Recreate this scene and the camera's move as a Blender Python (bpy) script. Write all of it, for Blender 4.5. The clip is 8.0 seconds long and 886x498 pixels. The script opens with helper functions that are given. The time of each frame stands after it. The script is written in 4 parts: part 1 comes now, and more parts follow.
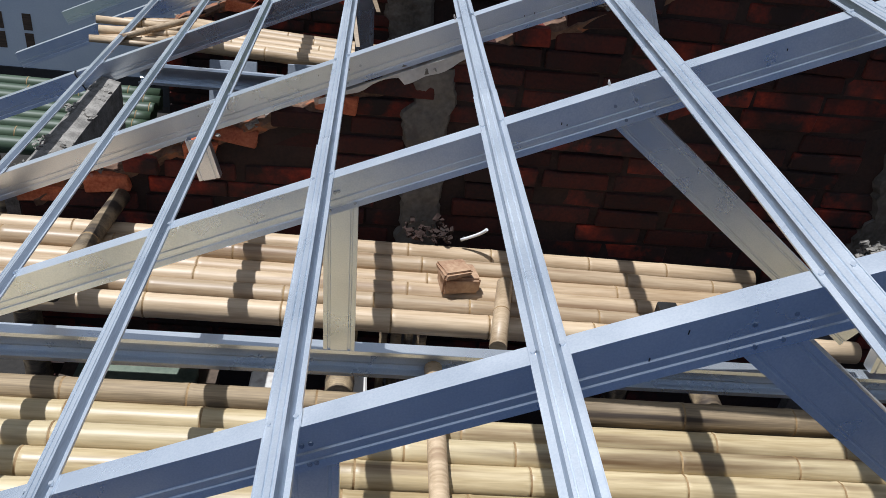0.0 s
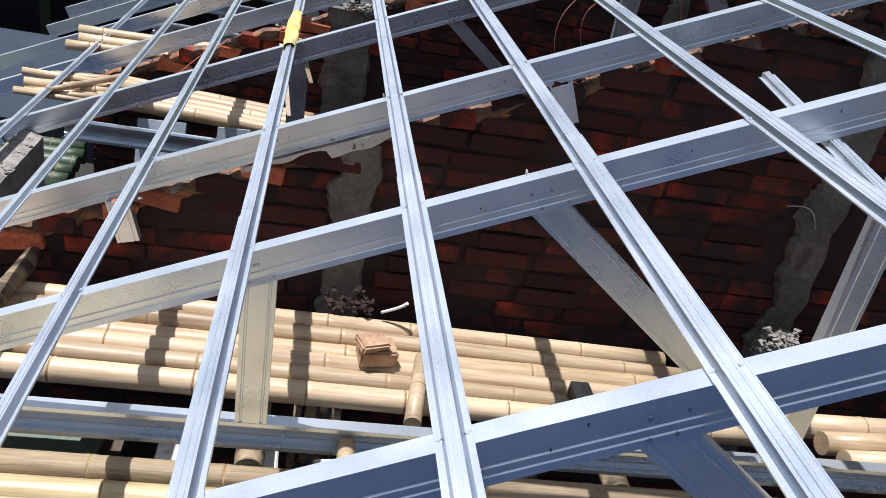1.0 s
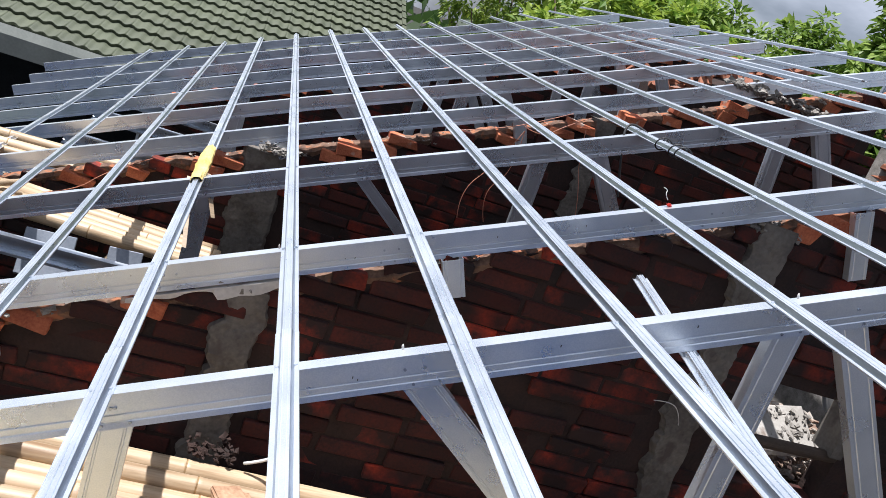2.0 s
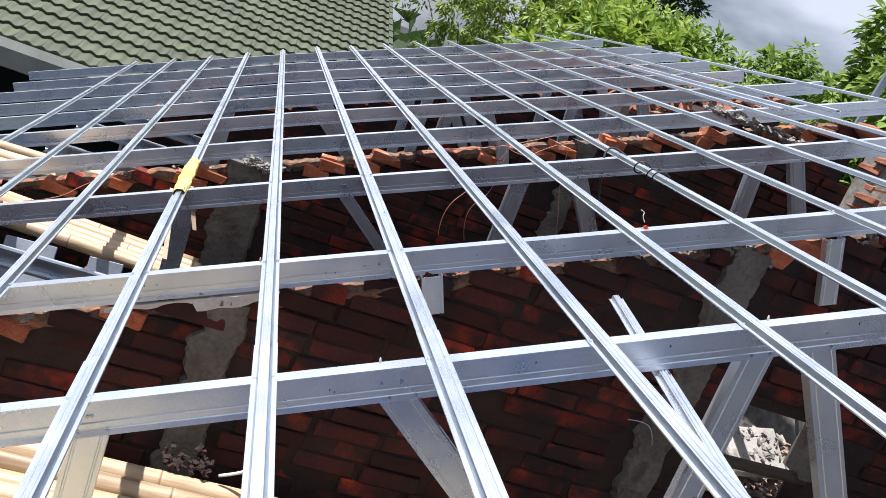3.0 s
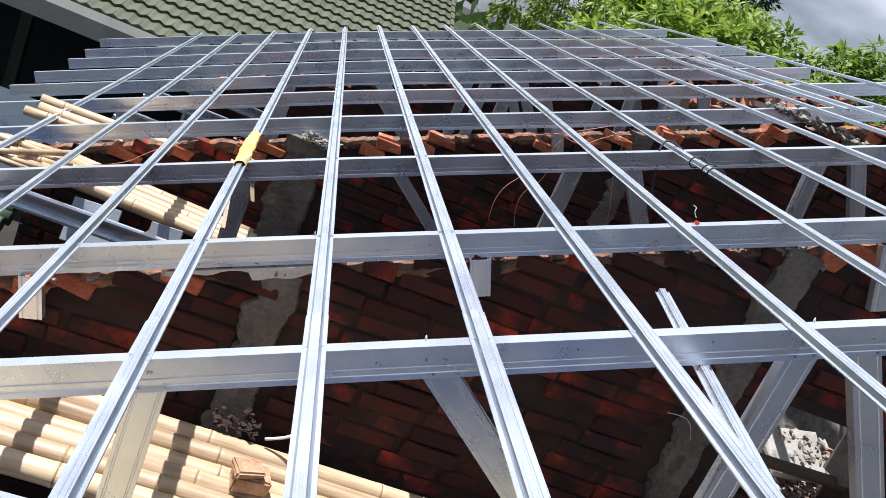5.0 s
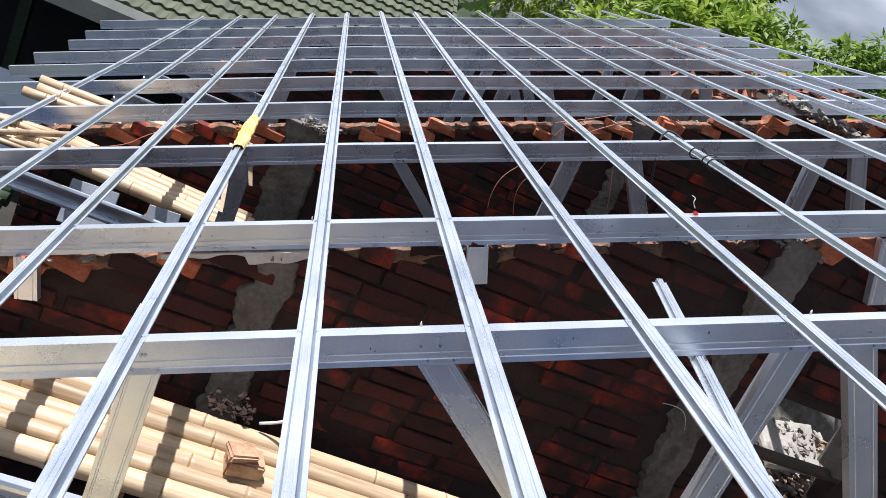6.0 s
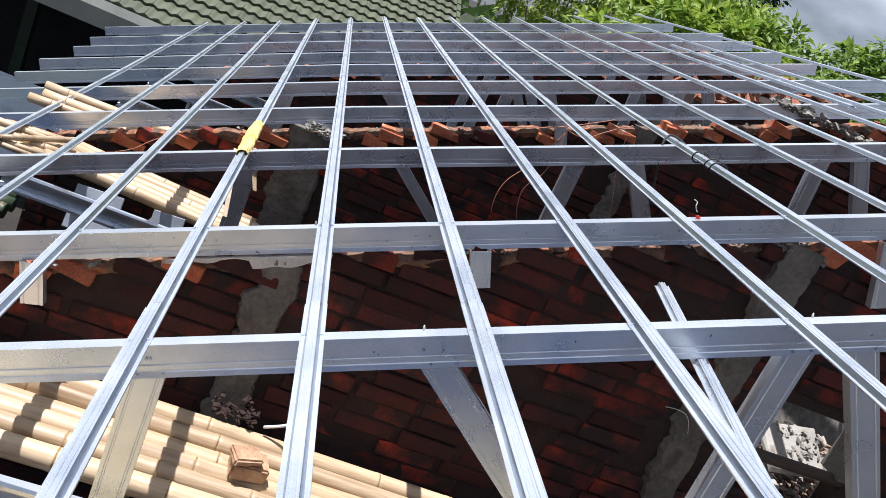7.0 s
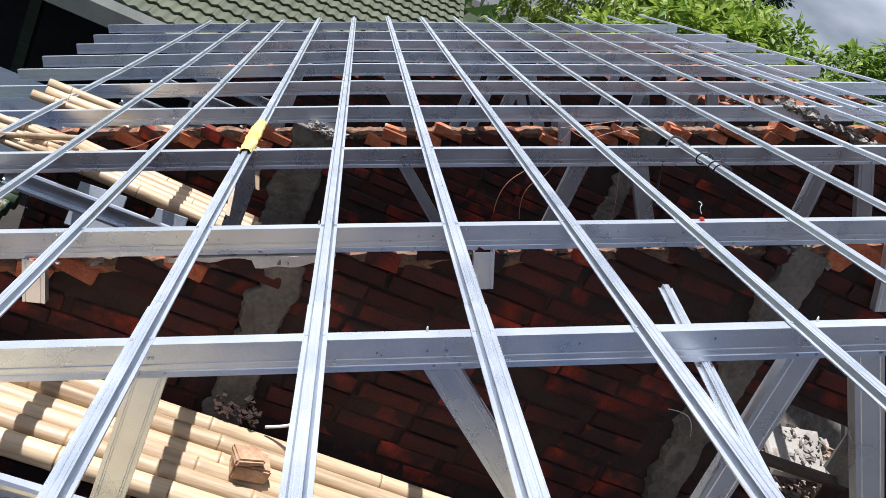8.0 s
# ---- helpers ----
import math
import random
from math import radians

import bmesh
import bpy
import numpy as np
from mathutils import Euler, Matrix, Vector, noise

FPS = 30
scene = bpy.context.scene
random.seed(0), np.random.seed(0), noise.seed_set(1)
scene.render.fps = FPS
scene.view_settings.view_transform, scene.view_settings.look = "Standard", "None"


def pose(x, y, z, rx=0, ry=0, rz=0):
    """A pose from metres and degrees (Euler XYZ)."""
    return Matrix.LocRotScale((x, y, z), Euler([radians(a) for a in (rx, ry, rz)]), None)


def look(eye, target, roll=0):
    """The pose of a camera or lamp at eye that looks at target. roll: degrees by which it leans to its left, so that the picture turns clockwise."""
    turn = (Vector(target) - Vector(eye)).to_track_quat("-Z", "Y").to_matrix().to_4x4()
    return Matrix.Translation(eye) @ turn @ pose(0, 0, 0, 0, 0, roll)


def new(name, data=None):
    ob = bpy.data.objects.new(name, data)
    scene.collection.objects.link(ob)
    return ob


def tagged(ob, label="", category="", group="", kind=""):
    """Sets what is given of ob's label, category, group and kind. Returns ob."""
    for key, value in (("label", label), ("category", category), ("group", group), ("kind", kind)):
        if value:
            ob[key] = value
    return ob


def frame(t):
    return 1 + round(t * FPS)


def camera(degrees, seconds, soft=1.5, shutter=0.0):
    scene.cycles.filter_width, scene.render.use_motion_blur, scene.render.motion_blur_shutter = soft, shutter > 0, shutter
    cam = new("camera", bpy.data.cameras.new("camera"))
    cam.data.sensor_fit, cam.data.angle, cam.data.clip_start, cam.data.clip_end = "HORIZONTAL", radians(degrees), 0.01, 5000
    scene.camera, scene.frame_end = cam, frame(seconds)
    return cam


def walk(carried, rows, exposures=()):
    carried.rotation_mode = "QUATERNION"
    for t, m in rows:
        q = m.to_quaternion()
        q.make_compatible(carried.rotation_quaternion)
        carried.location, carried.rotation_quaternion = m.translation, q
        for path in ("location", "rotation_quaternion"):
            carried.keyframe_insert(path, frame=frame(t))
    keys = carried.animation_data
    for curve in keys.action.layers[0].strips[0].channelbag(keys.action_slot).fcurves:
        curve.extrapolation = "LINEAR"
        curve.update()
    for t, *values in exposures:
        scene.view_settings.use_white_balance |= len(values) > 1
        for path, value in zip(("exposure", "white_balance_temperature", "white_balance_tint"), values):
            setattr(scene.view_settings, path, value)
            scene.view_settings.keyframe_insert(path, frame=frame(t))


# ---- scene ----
cam = camera(57.5, 8.0, soft=0.65)
SLOPE, BASE = 24.0, 3.6
ROOF = pose(0, 0, BASE, 0, -SLOPE, 0)
ROWS = [
    (0, (0.394, -1.453, 0.682), (0.148, 0.226, -0.377), -20.8),
    (0.2, (0.3988, -1.4557, 0.6874), (0.1873, 0.2526, -0.331), -20.96),
    (0.5, (0.405, -1.459, 0.696), (0.192, 0.254, -0.314), -20.5),
    (0.7, (0.4088, -1.4603, 0.7026), (0.2682, 0.2794, -0.274), -17.98),
    (0.9, (0.4168, -1.4609, 0.7117), (0.3495, 0.2887, -0.2549), -15.8),
    (1, (0.424, -1.461, 0.718), (0.39, 0.283, -0.261), -14.8),
    (1.1, (0.434, -1.4601, 0.7256), (0.4355, 0.2795, -0.2613), -13.48),
    (1.2, (0.4456, -1.4578, 0.7341), (0.4939, 0.2819, -0.2514), -11.88),
    (1.4, (0.4669, -1.4529, 0.7522), (0.6057, 0.33, -0.1433), -9.94),
    (1.5, (0.473, -1.452, 0.761), (0.668, 0.357, -0.069), -8.9),
    (1.6, (0.4758, -1.4532, 0.7684), (0.6934, 0.3708, -0.0225), -8.1),
    (1.7, (0.4769, -1.4564, 0.7739), (0.7018, 0.3776, 0.0085), -7.06),
    (1.8, (0.4771, -1.461, 0.7779), (0.7132, 0.3799, 0.0326), -5.96),
    (2, (0.477, -1.472, 0.782), (0.748, 0.381, 0.08), -3.5),
    (2.2, (0.477, -1.472, 0.782), (0.7698, 0.3846, 0.0983), -1.66),
    (3.3, (0.481, -1.509, 0.792), (0.828, 0.348, 0.136), -2.1),
    (3.5, (0.487, -1.506, 0.799), (0.884, 0.342, 0.143), -1.9),
    (3.8, (0.4805, -1.5087, 0.7968), (0.8977, 0.3411, 0.161), -2.05),
    (4, (0.475, -1.512, 0.795), (0.85, 0.349, 0.166), -2.2),
    (4.2, (0.4732, -1.5155, 0.794), (0.7864, 0.3503, 0.1453), -1.76),
    (4.5, (0.472, -1.524, 0.794), (0.722, 0.342, 0.119), -1.0),
    (4.7, (0.471, -1.533, 0.802), (0.682, 0.331, 0.109), -0.4),
    (5.8, (0.471, -1.551, 0.798), (0.669, 0.308, 0.088), 0.9),
    (6, (0.479, -1.538, 0.795), (0.675, 0.315, 0.069), 1.0),
    (6.2, (0.479, -1.5397, 0.795), (0.6672, 0.3138, 0.0676), 0.81),
    (6.5, (0.479, -1.545, 0.795), (0.663, 0.311, 0.073), 0.9),
    (7, (0.48, -1.549, 0.797), (0.667, 0.309, 0.082), 0.8),
    (7.5, (0.479, -1.548, 0.797), (0.667, 0.312, 0.086), 0.6),
    (8, (0.476, -1.541, 0.797), (0.659, 0.317, 0.081), 1.1),
]
walk(cam, [(t, ROOF @ look(eye, target, roll)) for t, eye, target, roll in ROWS], [(0.0, -0.20, 5850, 10), (0.5, -0.09, 5850, 11), (1.0, 0.20, 6000, 12), (1.6, 0.38, 6100, 13), (2.4, 0.54, 6150, 14), (4.1, 0.58, 6200, 14), (5.0, 0.50, 6150, 14), (8.0, 0.45, 6150, 14)])

# ---- light ----
SUN_TRAVEL = Vector((0.30, -0.07, -1.0)).normalized()
SUN_EL = math.asin(-SUN_TRAVEL.z)
SUN_AZ = math.atan2(-SUN_TRAVEL.x, -SUN_TRAVEL.y)

world = bpy.data.worlds.new("world")
scene.world = world
world.use_nodes = True
wn, wl = world.node_tree.nodes, world.node_tree.links
wn.clear()
sky = wn.new("ShaderNodeTexSky")
sky.sky_type, sky.sun_disc, sky.sun_elevation, sky.sun_rotation = "NISHITA", False, SUN_EL, SUN_AZ
sky.air_density, sky.dust_density = 1.0, 1.5
coords = wn.new("ShaderNodeTexCoord")
stretch = wn.new("ShaderNodeMapping")
stretch.inputs["Scale"].default_value = (1.0, 1.0, 2.6)
puffs = wn.new("ShaderNodeTexNoise")
puffs.inputs["Scale"].default_value, puffs.inputs["Detail"].default_value = 3.2, 7.0
amount = wn.new("ShaderNodeValToRGB")
amount.color_ramp.elements[0].position, amount.color_ramp.elements[1].position = 0.34, 0.60
amount.color_ramp.elements[1].color = (0.85, 0.85, 0.85, 1)
blend = wn.new("ShaderNodeMixRGB")
blend.inputs["Color2"].default_value = (19.5, 20.8, 23.2, 1)
back = wn.new("ShaderNodeBackground")
back.inputs["Strength"].default_value = 0.031
wout = wn.new("ShaderNodeOutputWorld")
wl.new(coords.outputs["Generated"], stretch.inputs["Vector"])
wl.new(stretch.outputs["Vector"], puffs.inputs["Vector"])
wl.new(puffs.outputs["Fac"], amount.inputs["Fac"])
wl.new(amount.outputs["Color"], blend.inputs["Fac"])
wl.new(sky.outputs["Color"], blend.inputs["Color1"])
wl.new(blend.outputs["Color"], back.inputs["Color"])
wl.new(back.outputs["Background"], wout.inputs["Surface"])

lamp = bpy.data.lights.new("sun", "SUN")
lamp.energy, lamp.angle, lamp.color = 5.5, radians(0.53), (1.0, 0.965, 0.91)
sun = new("sun", lamp)
sun.rotation_mode = "QUATERNION"
sun.rotation_quaternion = SUN_TRAVEL.to_track_quat("-Z", "Y")
sun.location = (-6, 2, 20)


# ---- materials ----
def surface(name, low, high, rough=0.7, metal=0.0, scale=8.0, fine=90.0, bump=0.25, depth=0.004, stretch=(1, 1, 1), per_piece=0.0, spots=None, spot_scale=3.0, spot_edge=(0.58, 0.66), rough_span=0.15, smear=None):
    """A node material: two scales of noise between two colours, bump, optional stains and a tint per object."""
    m = bpy.data.materials.new(name)
    m.use_nodes = True
    n, l = m.node_tree.nodes, m.node_tree.links
    bsdf = n["Principled BSDF"]
    tc = n.new("ShaderNodeTexCoord")
    mp = n.new("ShaderNodeMapping")
    mp.inputs["Scale"].default_value = stretch
    info = n.new("ShaderNodeObjectInfo")
    shift = n.new("ShaderNodeVectorMath")
    shift.operation = "MULTIPLY_ADD"
    shift.inputs[1].default_value = (37.0, 19.0, 53.0)
    l.new(info.outputs["Random"], shift.inputs[0])
    l.new(tc.outputs["Object"], shift.inputs[2])
    l.new(shift.outputs["Vector"], mp.inputs["Vector"])
    a = n.new("ShaderNodeTexNoise")
    a.inputs["Scale"].default_value, a.inputs["Detail"].default_value = scale, 6.0
    b = n.new("ShaderNodeTexNoise")
    b.inputs["Scale"].default_value, b.inputs["Detail"].default_value = fine, 4.0
    for tex in (a, b):
        l.new(mp.outputs["Vector"], tex.inputs["Vector"])
    mixf = n.new("ShaderNodeMath")
    mixf.operation = "MULTIPLY_ADD"
    mixf.inputs[1].default_value = 0.35
    half = n.new("ShaderNodeMath")
    half.operation = "MULTIPLY"
    half.inputs[1].default_value = 0.65
    l.new(a.outputs["Fac"], half.inputs[0])
    l.new(b.outputs["Fac"], mixf.inputs[0])
    l.new(half.outputs["Value"], mixf.inputs[2])
    ramp = n.new("ShaderNodeValToRGB")
    ramp.color_ramp.elements[0].position, ramp.color_ramp.elements[1].position = 0.36, 0.64
    ramp.color_ramp.elements[0].color, ramp.color_ramp.elements[1].color = (*low, 1), (*high, 1)
    l.new(mixf.outputs["Value"], ramp.inputs["Fac"])
    colour = ramp.outputs["Color"]
    if spots:
        c = n.new("ShaderNodeTexNoise")
        c.inputs["Scale"].default_value, c.inputs["Detail"].default_value = spot_scale, 8.0
        l.new(mp.outputs["Vector"], c.inputs["Vector"])
        edge = n.new("ShaderNodeValToRGB")
        edge.color_ramp.elements[0].position, edge.color_ramp.elements[1].position = spot_edge
        l.new(c.outputs["Fac"], edge.inputs["Fac"])
        mx = n.new("ShaderNodeMixRGB")
        mx.inputs["Color2"].default_value = (*spots, 1)
        l.new(edge.outputs["Color"], mx.inputs["Fac"])
        l.new(colour, mx.inputs["Color1"])
        colour = mx.outputs["Color"]
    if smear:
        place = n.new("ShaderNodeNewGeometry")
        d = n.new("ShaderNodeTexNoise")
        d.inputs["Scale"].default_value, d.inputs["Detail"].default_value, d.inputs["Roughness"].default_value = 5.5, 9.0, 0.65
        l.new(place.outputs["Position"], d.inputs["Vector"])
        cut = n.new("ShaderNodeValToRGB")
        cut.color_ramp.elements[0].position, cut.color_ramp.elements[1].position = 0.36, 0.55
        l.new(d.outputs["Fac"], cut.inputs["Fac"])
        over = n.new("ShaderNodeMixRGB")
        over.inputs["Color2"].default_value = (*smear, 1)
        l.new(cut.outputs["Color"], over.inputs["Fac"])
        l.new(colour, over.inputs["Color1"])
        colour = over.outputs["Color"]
    if per_piece:
        hsv = n.new("ShaderNodeHueSaturation")
        span = n.new("ShaderNodeMapRange")
        span.inputs["To Min"].default_value, span.inputs["To Max"].default_value = 1 - per_piece, 1 + per_piece
        l.new(info.outputs["Random"], span.inputs["Value"])
        l.new(span.outputs["Result"], hsv.inputs["Value"])
        l.new(colour, hsv.inputs["Color"])
        colour = hsv.outputs["Color"]
    l.new(colour, bsdf.inputs["Base Color"])
    rr = n.new("ShaderNodeMapRange")
    rr.inputs["To Min"].default_value, rr.inputs["To Max"].default_value = max(0.02, rough - rough_span), min(1, rough + rough_span)
    l.new(a.outputs["Fac"], rr.inputs["Value"])
    l.new(rr.outputs["Result"], bsdf.inputs["Roughness"])
    bsdf.inputs["Metallic"].default_value = metal
    if bump:
        bp = n.new("ShaderNodeBump")
        bp.inputs["Strength"].default_value, bp.inputs["Distance"].default_value = bump, depth
        l.new(mixf.outputs["Value"], bp.inputs["Height"])
        l.new(bp.outputs["Normal"], bsdf.inputs["Normal"])
    return m


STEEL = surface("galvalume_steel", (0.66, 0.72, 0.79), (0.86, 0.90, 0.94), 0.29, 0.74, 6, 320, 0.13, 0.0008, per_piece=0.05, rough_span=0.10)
# darker copy of the steel; on batten sides its colour stands in for shade
STEEL_SHADED = surface("galvalume_shaded", (0.36, 0.40, 0.46), (0.62, 0.67, 0.74), 0.30, 1.0, 5, 120, 0.10, 0.001, (6, 0.4, 6), per_piece=0.06, rough_span=0.08)
CRUMB = surface("mortar_crumbs", (0.14, 0.13, 0.115), (0.36, 0.335, 0.30), 0.95, 0, 25, 160, 0.8, 0.006)
BAMBOO_NODE = surface("bamboo_node", (0.20, 0.12, 0.05), (0.40, 0.27, 0.13), 0.7, 0, 30, 120, 0.4, 0.002)
BAMBOO = surface("dry_bamboo", (0.32, 0.22, 0.125), (0.60, 0.465, 0.31), 0.45, 0, 3.2, 45, 0.3, 0.003, (0.22, 3.5, 3.5), 0.20, (0.20, 0.115, 0.06), 4.0, (0.57, 0.72))
BAMBOO_YELLOW = surface("yellow_bamboo", (0.34, 0.25, 0.125), (0.62, 0.51, 0.31), 0.42, 0, 3.2, 45, 0.3, 0.003, (0.22, 3.5, 3.5), 0.22, (0.15, 0.09, 0.04), 4.0, (0.57, 0.70))
BAMBOO_OLD = surface("weathered_bamboo", (0.13, 0.095, 0.055), (0.40, 0.30, 0.18), 0.7, 0, 6, 60, 0.4, 0.003, (0.2, 4.5, 4.5), 0.2, (0.05, 0.035, 0.025), 4, (0.48, 0.60))
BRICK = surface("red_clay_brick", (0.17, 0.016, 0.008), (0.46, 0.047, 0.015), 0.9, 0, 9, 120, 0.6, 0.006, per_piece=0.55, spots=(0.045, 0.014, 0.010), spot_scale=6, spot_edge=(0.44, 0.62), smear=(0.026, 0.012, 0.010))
# broken brick for the wall tops, sunlight put into its brighter orange
BRICK_LIT = surface("sunlit_broken_brick", (0.28, 0.060, 0.025), (0.58, 0.19, 0.085), 0.92, 0, 11, 130, 0.7, 0.007, per_piece=0.3, spots=(0.40, 0.34, 0.28), spot_scale=10, spot_edge=(0.60, 0.68))
# near-black brick, mixed in at random; on top edges its colour paints shade
BRICK_DARK = surface("dark_brick", (0.022, 0.008, 0.007), (0.080, 0.015, 0.009), 0.95, 0, 8, 110, 0.7, 0.006, per_piece=0.5)
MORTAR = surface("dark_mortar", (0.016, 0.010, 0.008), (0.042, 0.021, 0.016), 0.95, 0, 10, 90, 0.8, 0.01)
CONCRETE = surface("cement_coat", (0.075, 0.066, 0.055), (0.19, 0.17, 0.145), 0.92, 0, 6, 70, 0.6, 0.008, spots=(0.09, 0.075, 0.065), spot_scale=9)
PLASTER = surface("pale_plaster", (0.50, 0.48, 0.45), (0.70, 0.68, 0.64), 0.9, 0, 6, 70, 0.5, 0.006, spots=(0.35, 0.30, 0.27), spot_scale=12)
# brown earth kept near-black, the house interior's shade put into its colour
EARTH = surface("darkened_earth", (0.014, 0.012, 0.010), (0.034, 0.029, 0.024), 0.95, 0, 1.5, 25, 0.7, 0.02)
TILE = surface("green_roof_tile", (0.055, 0.067, 0.037), (0.090, 0.103, 0.060), 0.65, 0, 4, 60, 0.25, 0.004, per_piece=0.14, spots=(0.065, 0.078, 0.04), spot_scale=2.2)
FASCIA = surface("grey_fascia_paint", (0.25, 0.27, 0.24), (0.33, 0.35, 0.31), 0.6, 0, 3, 40, 0.1)
# blue of the added south wall, chosen for its reflection in the rafter webs
REFLECTOR_BLUE = surface("blue_reflector_paint", (0.11, 0.21, 0.48), (0.16, 0.27, 0.55), 0.8, 0, 2, 50, 0.15)
BLUE_WALL = surface("pale_blue_wall_paint", (0.56, 0.66, 0.78), (0.66, 0.75, 0.84), 0.8, 0, 2, 50, 0.15, spots=(0.36, 0.42, 0.50), spot_scale=1.5)
WHITE = surface("white_paint", (0.70, 0.71, 0.72), (0.80, 0.80, 0.80), 0.7, 0, 2, 50, 0.1)
YELLOW = surface("yellow_plastic", (0.62, 0.44, 0.10), (0.78, 0.62, 0.26), 0.45, 0, 12, 80, 0.4)
BLACK = surface("black_cable_rubber", (0.012, 0.012, 0.012), (0.03, 0.03, 0.03), 0.5)
RED_WIRE = surface("orange_red_wire", (0.48, 0.17, 0.10), (0.62, 0.28, 0.18), 0.5)
RED_TAG = surface("red_plastic", (0.60, 0.03, 0.02), (0.75, 0.06, 0.04), 0.4)
TARP = surface("grey_green_sheet", (0.10, 0.13, 0.10), (0.20, 0.24, 0.18), 0.6, 0, 7, 60, 0.6, 0.01)
STEEL_DULL = surface("dull_zinc_sheet", (0.22, 0.25, 0.29), (0.34, 0.37, 0.42), 0.5, 0.6, 6, 90, 0.2, 0.002)
GREEN_CANE = surface("green_bamboo", (0.028, 0.050, 0.028), (0.060, 0.092, 0.050), 0.5, 0, 6, 60, 0.2, 0.002, (0.3, 4, 4))
# near-black wall colour that carries the porch's shade
DARK_WALL = surface("shade_coloured_paint", (0.02, 0.022, 0.025), (0.045, 0.047, 0.05), 0.9, 0, 2, 40, 0.2)
BARK = surface("tree_bark", (0.06, 0.045, 0.03), (0.15, 0.11, 0.075), 0.95, 0, 6, 50, 0.9, 0.02, (1, 1, 0.3))
DARK_WOOD = surface("dark_wood", (0.05, 0.035, 0.025), (0.12, 0.085, 0.06), 0.8, 0, 5, 60, 0.4, 0.004, (1, 1, 8))


def leafy(name, low, high):
    m = bpy.data.materials.new(name)
    m.use_nodes = True
    n, l = m.node_tree.nodes, m.node_tree.links
    bsdf = n["Principled BSDF"]
    geo = n.new("ShaderNodeNewGeometry")
    ramp = n.new("ShaderNodeValToRGB")
    ramp.color_ramp.elements[0].color, ramp.color_ramp.elements[1].color = (*low, 1), (*high, 1)
    l.new(geo.outputs["Random Per Island"], ramp.inputs["Fac"])
    l.new(ramp.outputs["Color"], bsdf.inputs["Base Color"])
    bsdf.inputs["Roughness"].default_value = 0.5
    trans = n.new("ShaderNodeBsdfTranslucent")
    l.new(ramp.outputs["Color"], trans.inputs["Color"])
    mx = n.new("ShaderNodeMixShader")
    mx.inputs["Fac"].default_value = 0.4
    l.new(bsdf.outputs["BSDF"], mx.inputs[1])
    l.new(trans.outputs["BSDF"], mx.inputs[2])
    l.new(mx.outputs["Shader"], n["Material Output"].inputs["Surface"])
    return m


LEAF = leafy("mango_leaf", (0.10, 0.20, 0.025), (0.38, 0.48, 0.075))
LEAF_DARK = leafy("dark_leaf", (0.02, 0.05, 0.012), (0.06, 0.11, 0.03))
LEAF_BROAD = leafy("broad_leaf", (0.10, 0.19, 0.03), (0.32, 0.43, 0.09))


# ---- shape helpers ----
def mesh_of(name, bm, material):
    bmesh.ops.recalc_face_normals(bm, faces=bm.faces)
    me = bpy.data.meshes.new(name)
    bm.to_mesh(me)
    bm.free()
    me.materials.append(material)
    return me


def part(name, bm, material, parent=None, label=""):
    """Links a bmesh as one mesh object, under a thing or a part."""
    ob = new(name, mesh_of(name, bm, material))
    ob.parent = parent
    if label:
        ob["label"] = label
    return ob


def thing(name, at, label, category, group="", kind=""):
    ob = new(name)
    ob.empty_display_size = 0.05
    ob.location = at
    return tagged(ob, label, category, group, kind)


SN, CS = math.sin(radians(SLOPE)), math.cos(radians(SLOPE))


def W(v, u, n):
    """A place on the roof: v up the slope, u along the battens, n off the roof plane; the far low corner sags a little."""
    sag = 0.021 * max(0.0, 0.45 - v) * min(1.0, max(0.0, u) / 4.0)
    n = n - sag
    return Vector((v * CS - n * SN, u, BASE + v * SN + n * CS))


def outline(points, th):
    """A closed outline round an open line of points, th thick."""
    pts = [Vector(p) for p in points]
    left, right = [], []
    for i, p in enumerate(pts):
        d0 = (p - pts[i - 1]).normalized() if i else None
        d1 = (pts[i + 1] - p).normalized() if i + 1 < len(pts) else None
        d = d0 if d1 is None else d1 if d0 is None else (d0 + d1).normalized()
        nrm = Vector((-d.y, d.x))
        k = 1.0
        if d0 is not None and d1 is not None:
            k = 1.0 / max(0.4, d0.dot(d))
        left.append(p + nrm * th * 0.5 * k)
        right.append(p - nrm * th * 0.5 * k)
    return left + right[::-1]


def prism(bm, line, a, b, side, up, cuts=1):
    """Extrudes the flat outline (side, up) from a to b."""
    rings = []
    for k in range(cuts + 1):
        o = a.lerp(b, k / cuts)
        rings.append([bm.verts.new(o + side * p[0] + up * p[1]) for p in line])
    n = len(line)
    for r0, r1 in zip(rings, rings[1:]):
        for i in range(n):
            bm.faces.new((r0[i], r0[(i + 1) % n], r1[(i + 1) % n], r1[i]))
    h = n // 2
    for ring in (rings[0], rings[-1]):
        for i in range(h - 1):
            bm.faces.new((ring[i], ring[i + 1], ring[n - 2 - i], ring[n - 1 - i]))
    return bm


def sweep(bm, line, points, side, up):
    """Extrudes the flat outline (side, up) through all the points."""
    rings = [[bm.verts.new(o + side * p[0] + up * p[1]) for p in line] for o in points]
    n, h = len(line), len(line) // 2
    for r0, r1 in zip(rings, rings[1:]):
        for i in range(n):
            bm.faces.new((r0[i], r0[(i + 1) % n], r1[(i + 1) % n], r1[i]))
    for ring in (rings[0], rings[-1]):
        for i in range(h - 1):
            bm.faces.new((ring[i], ring[i + 1], ring[n - 2 - i], ring[n - 1 - i]))
    return bm


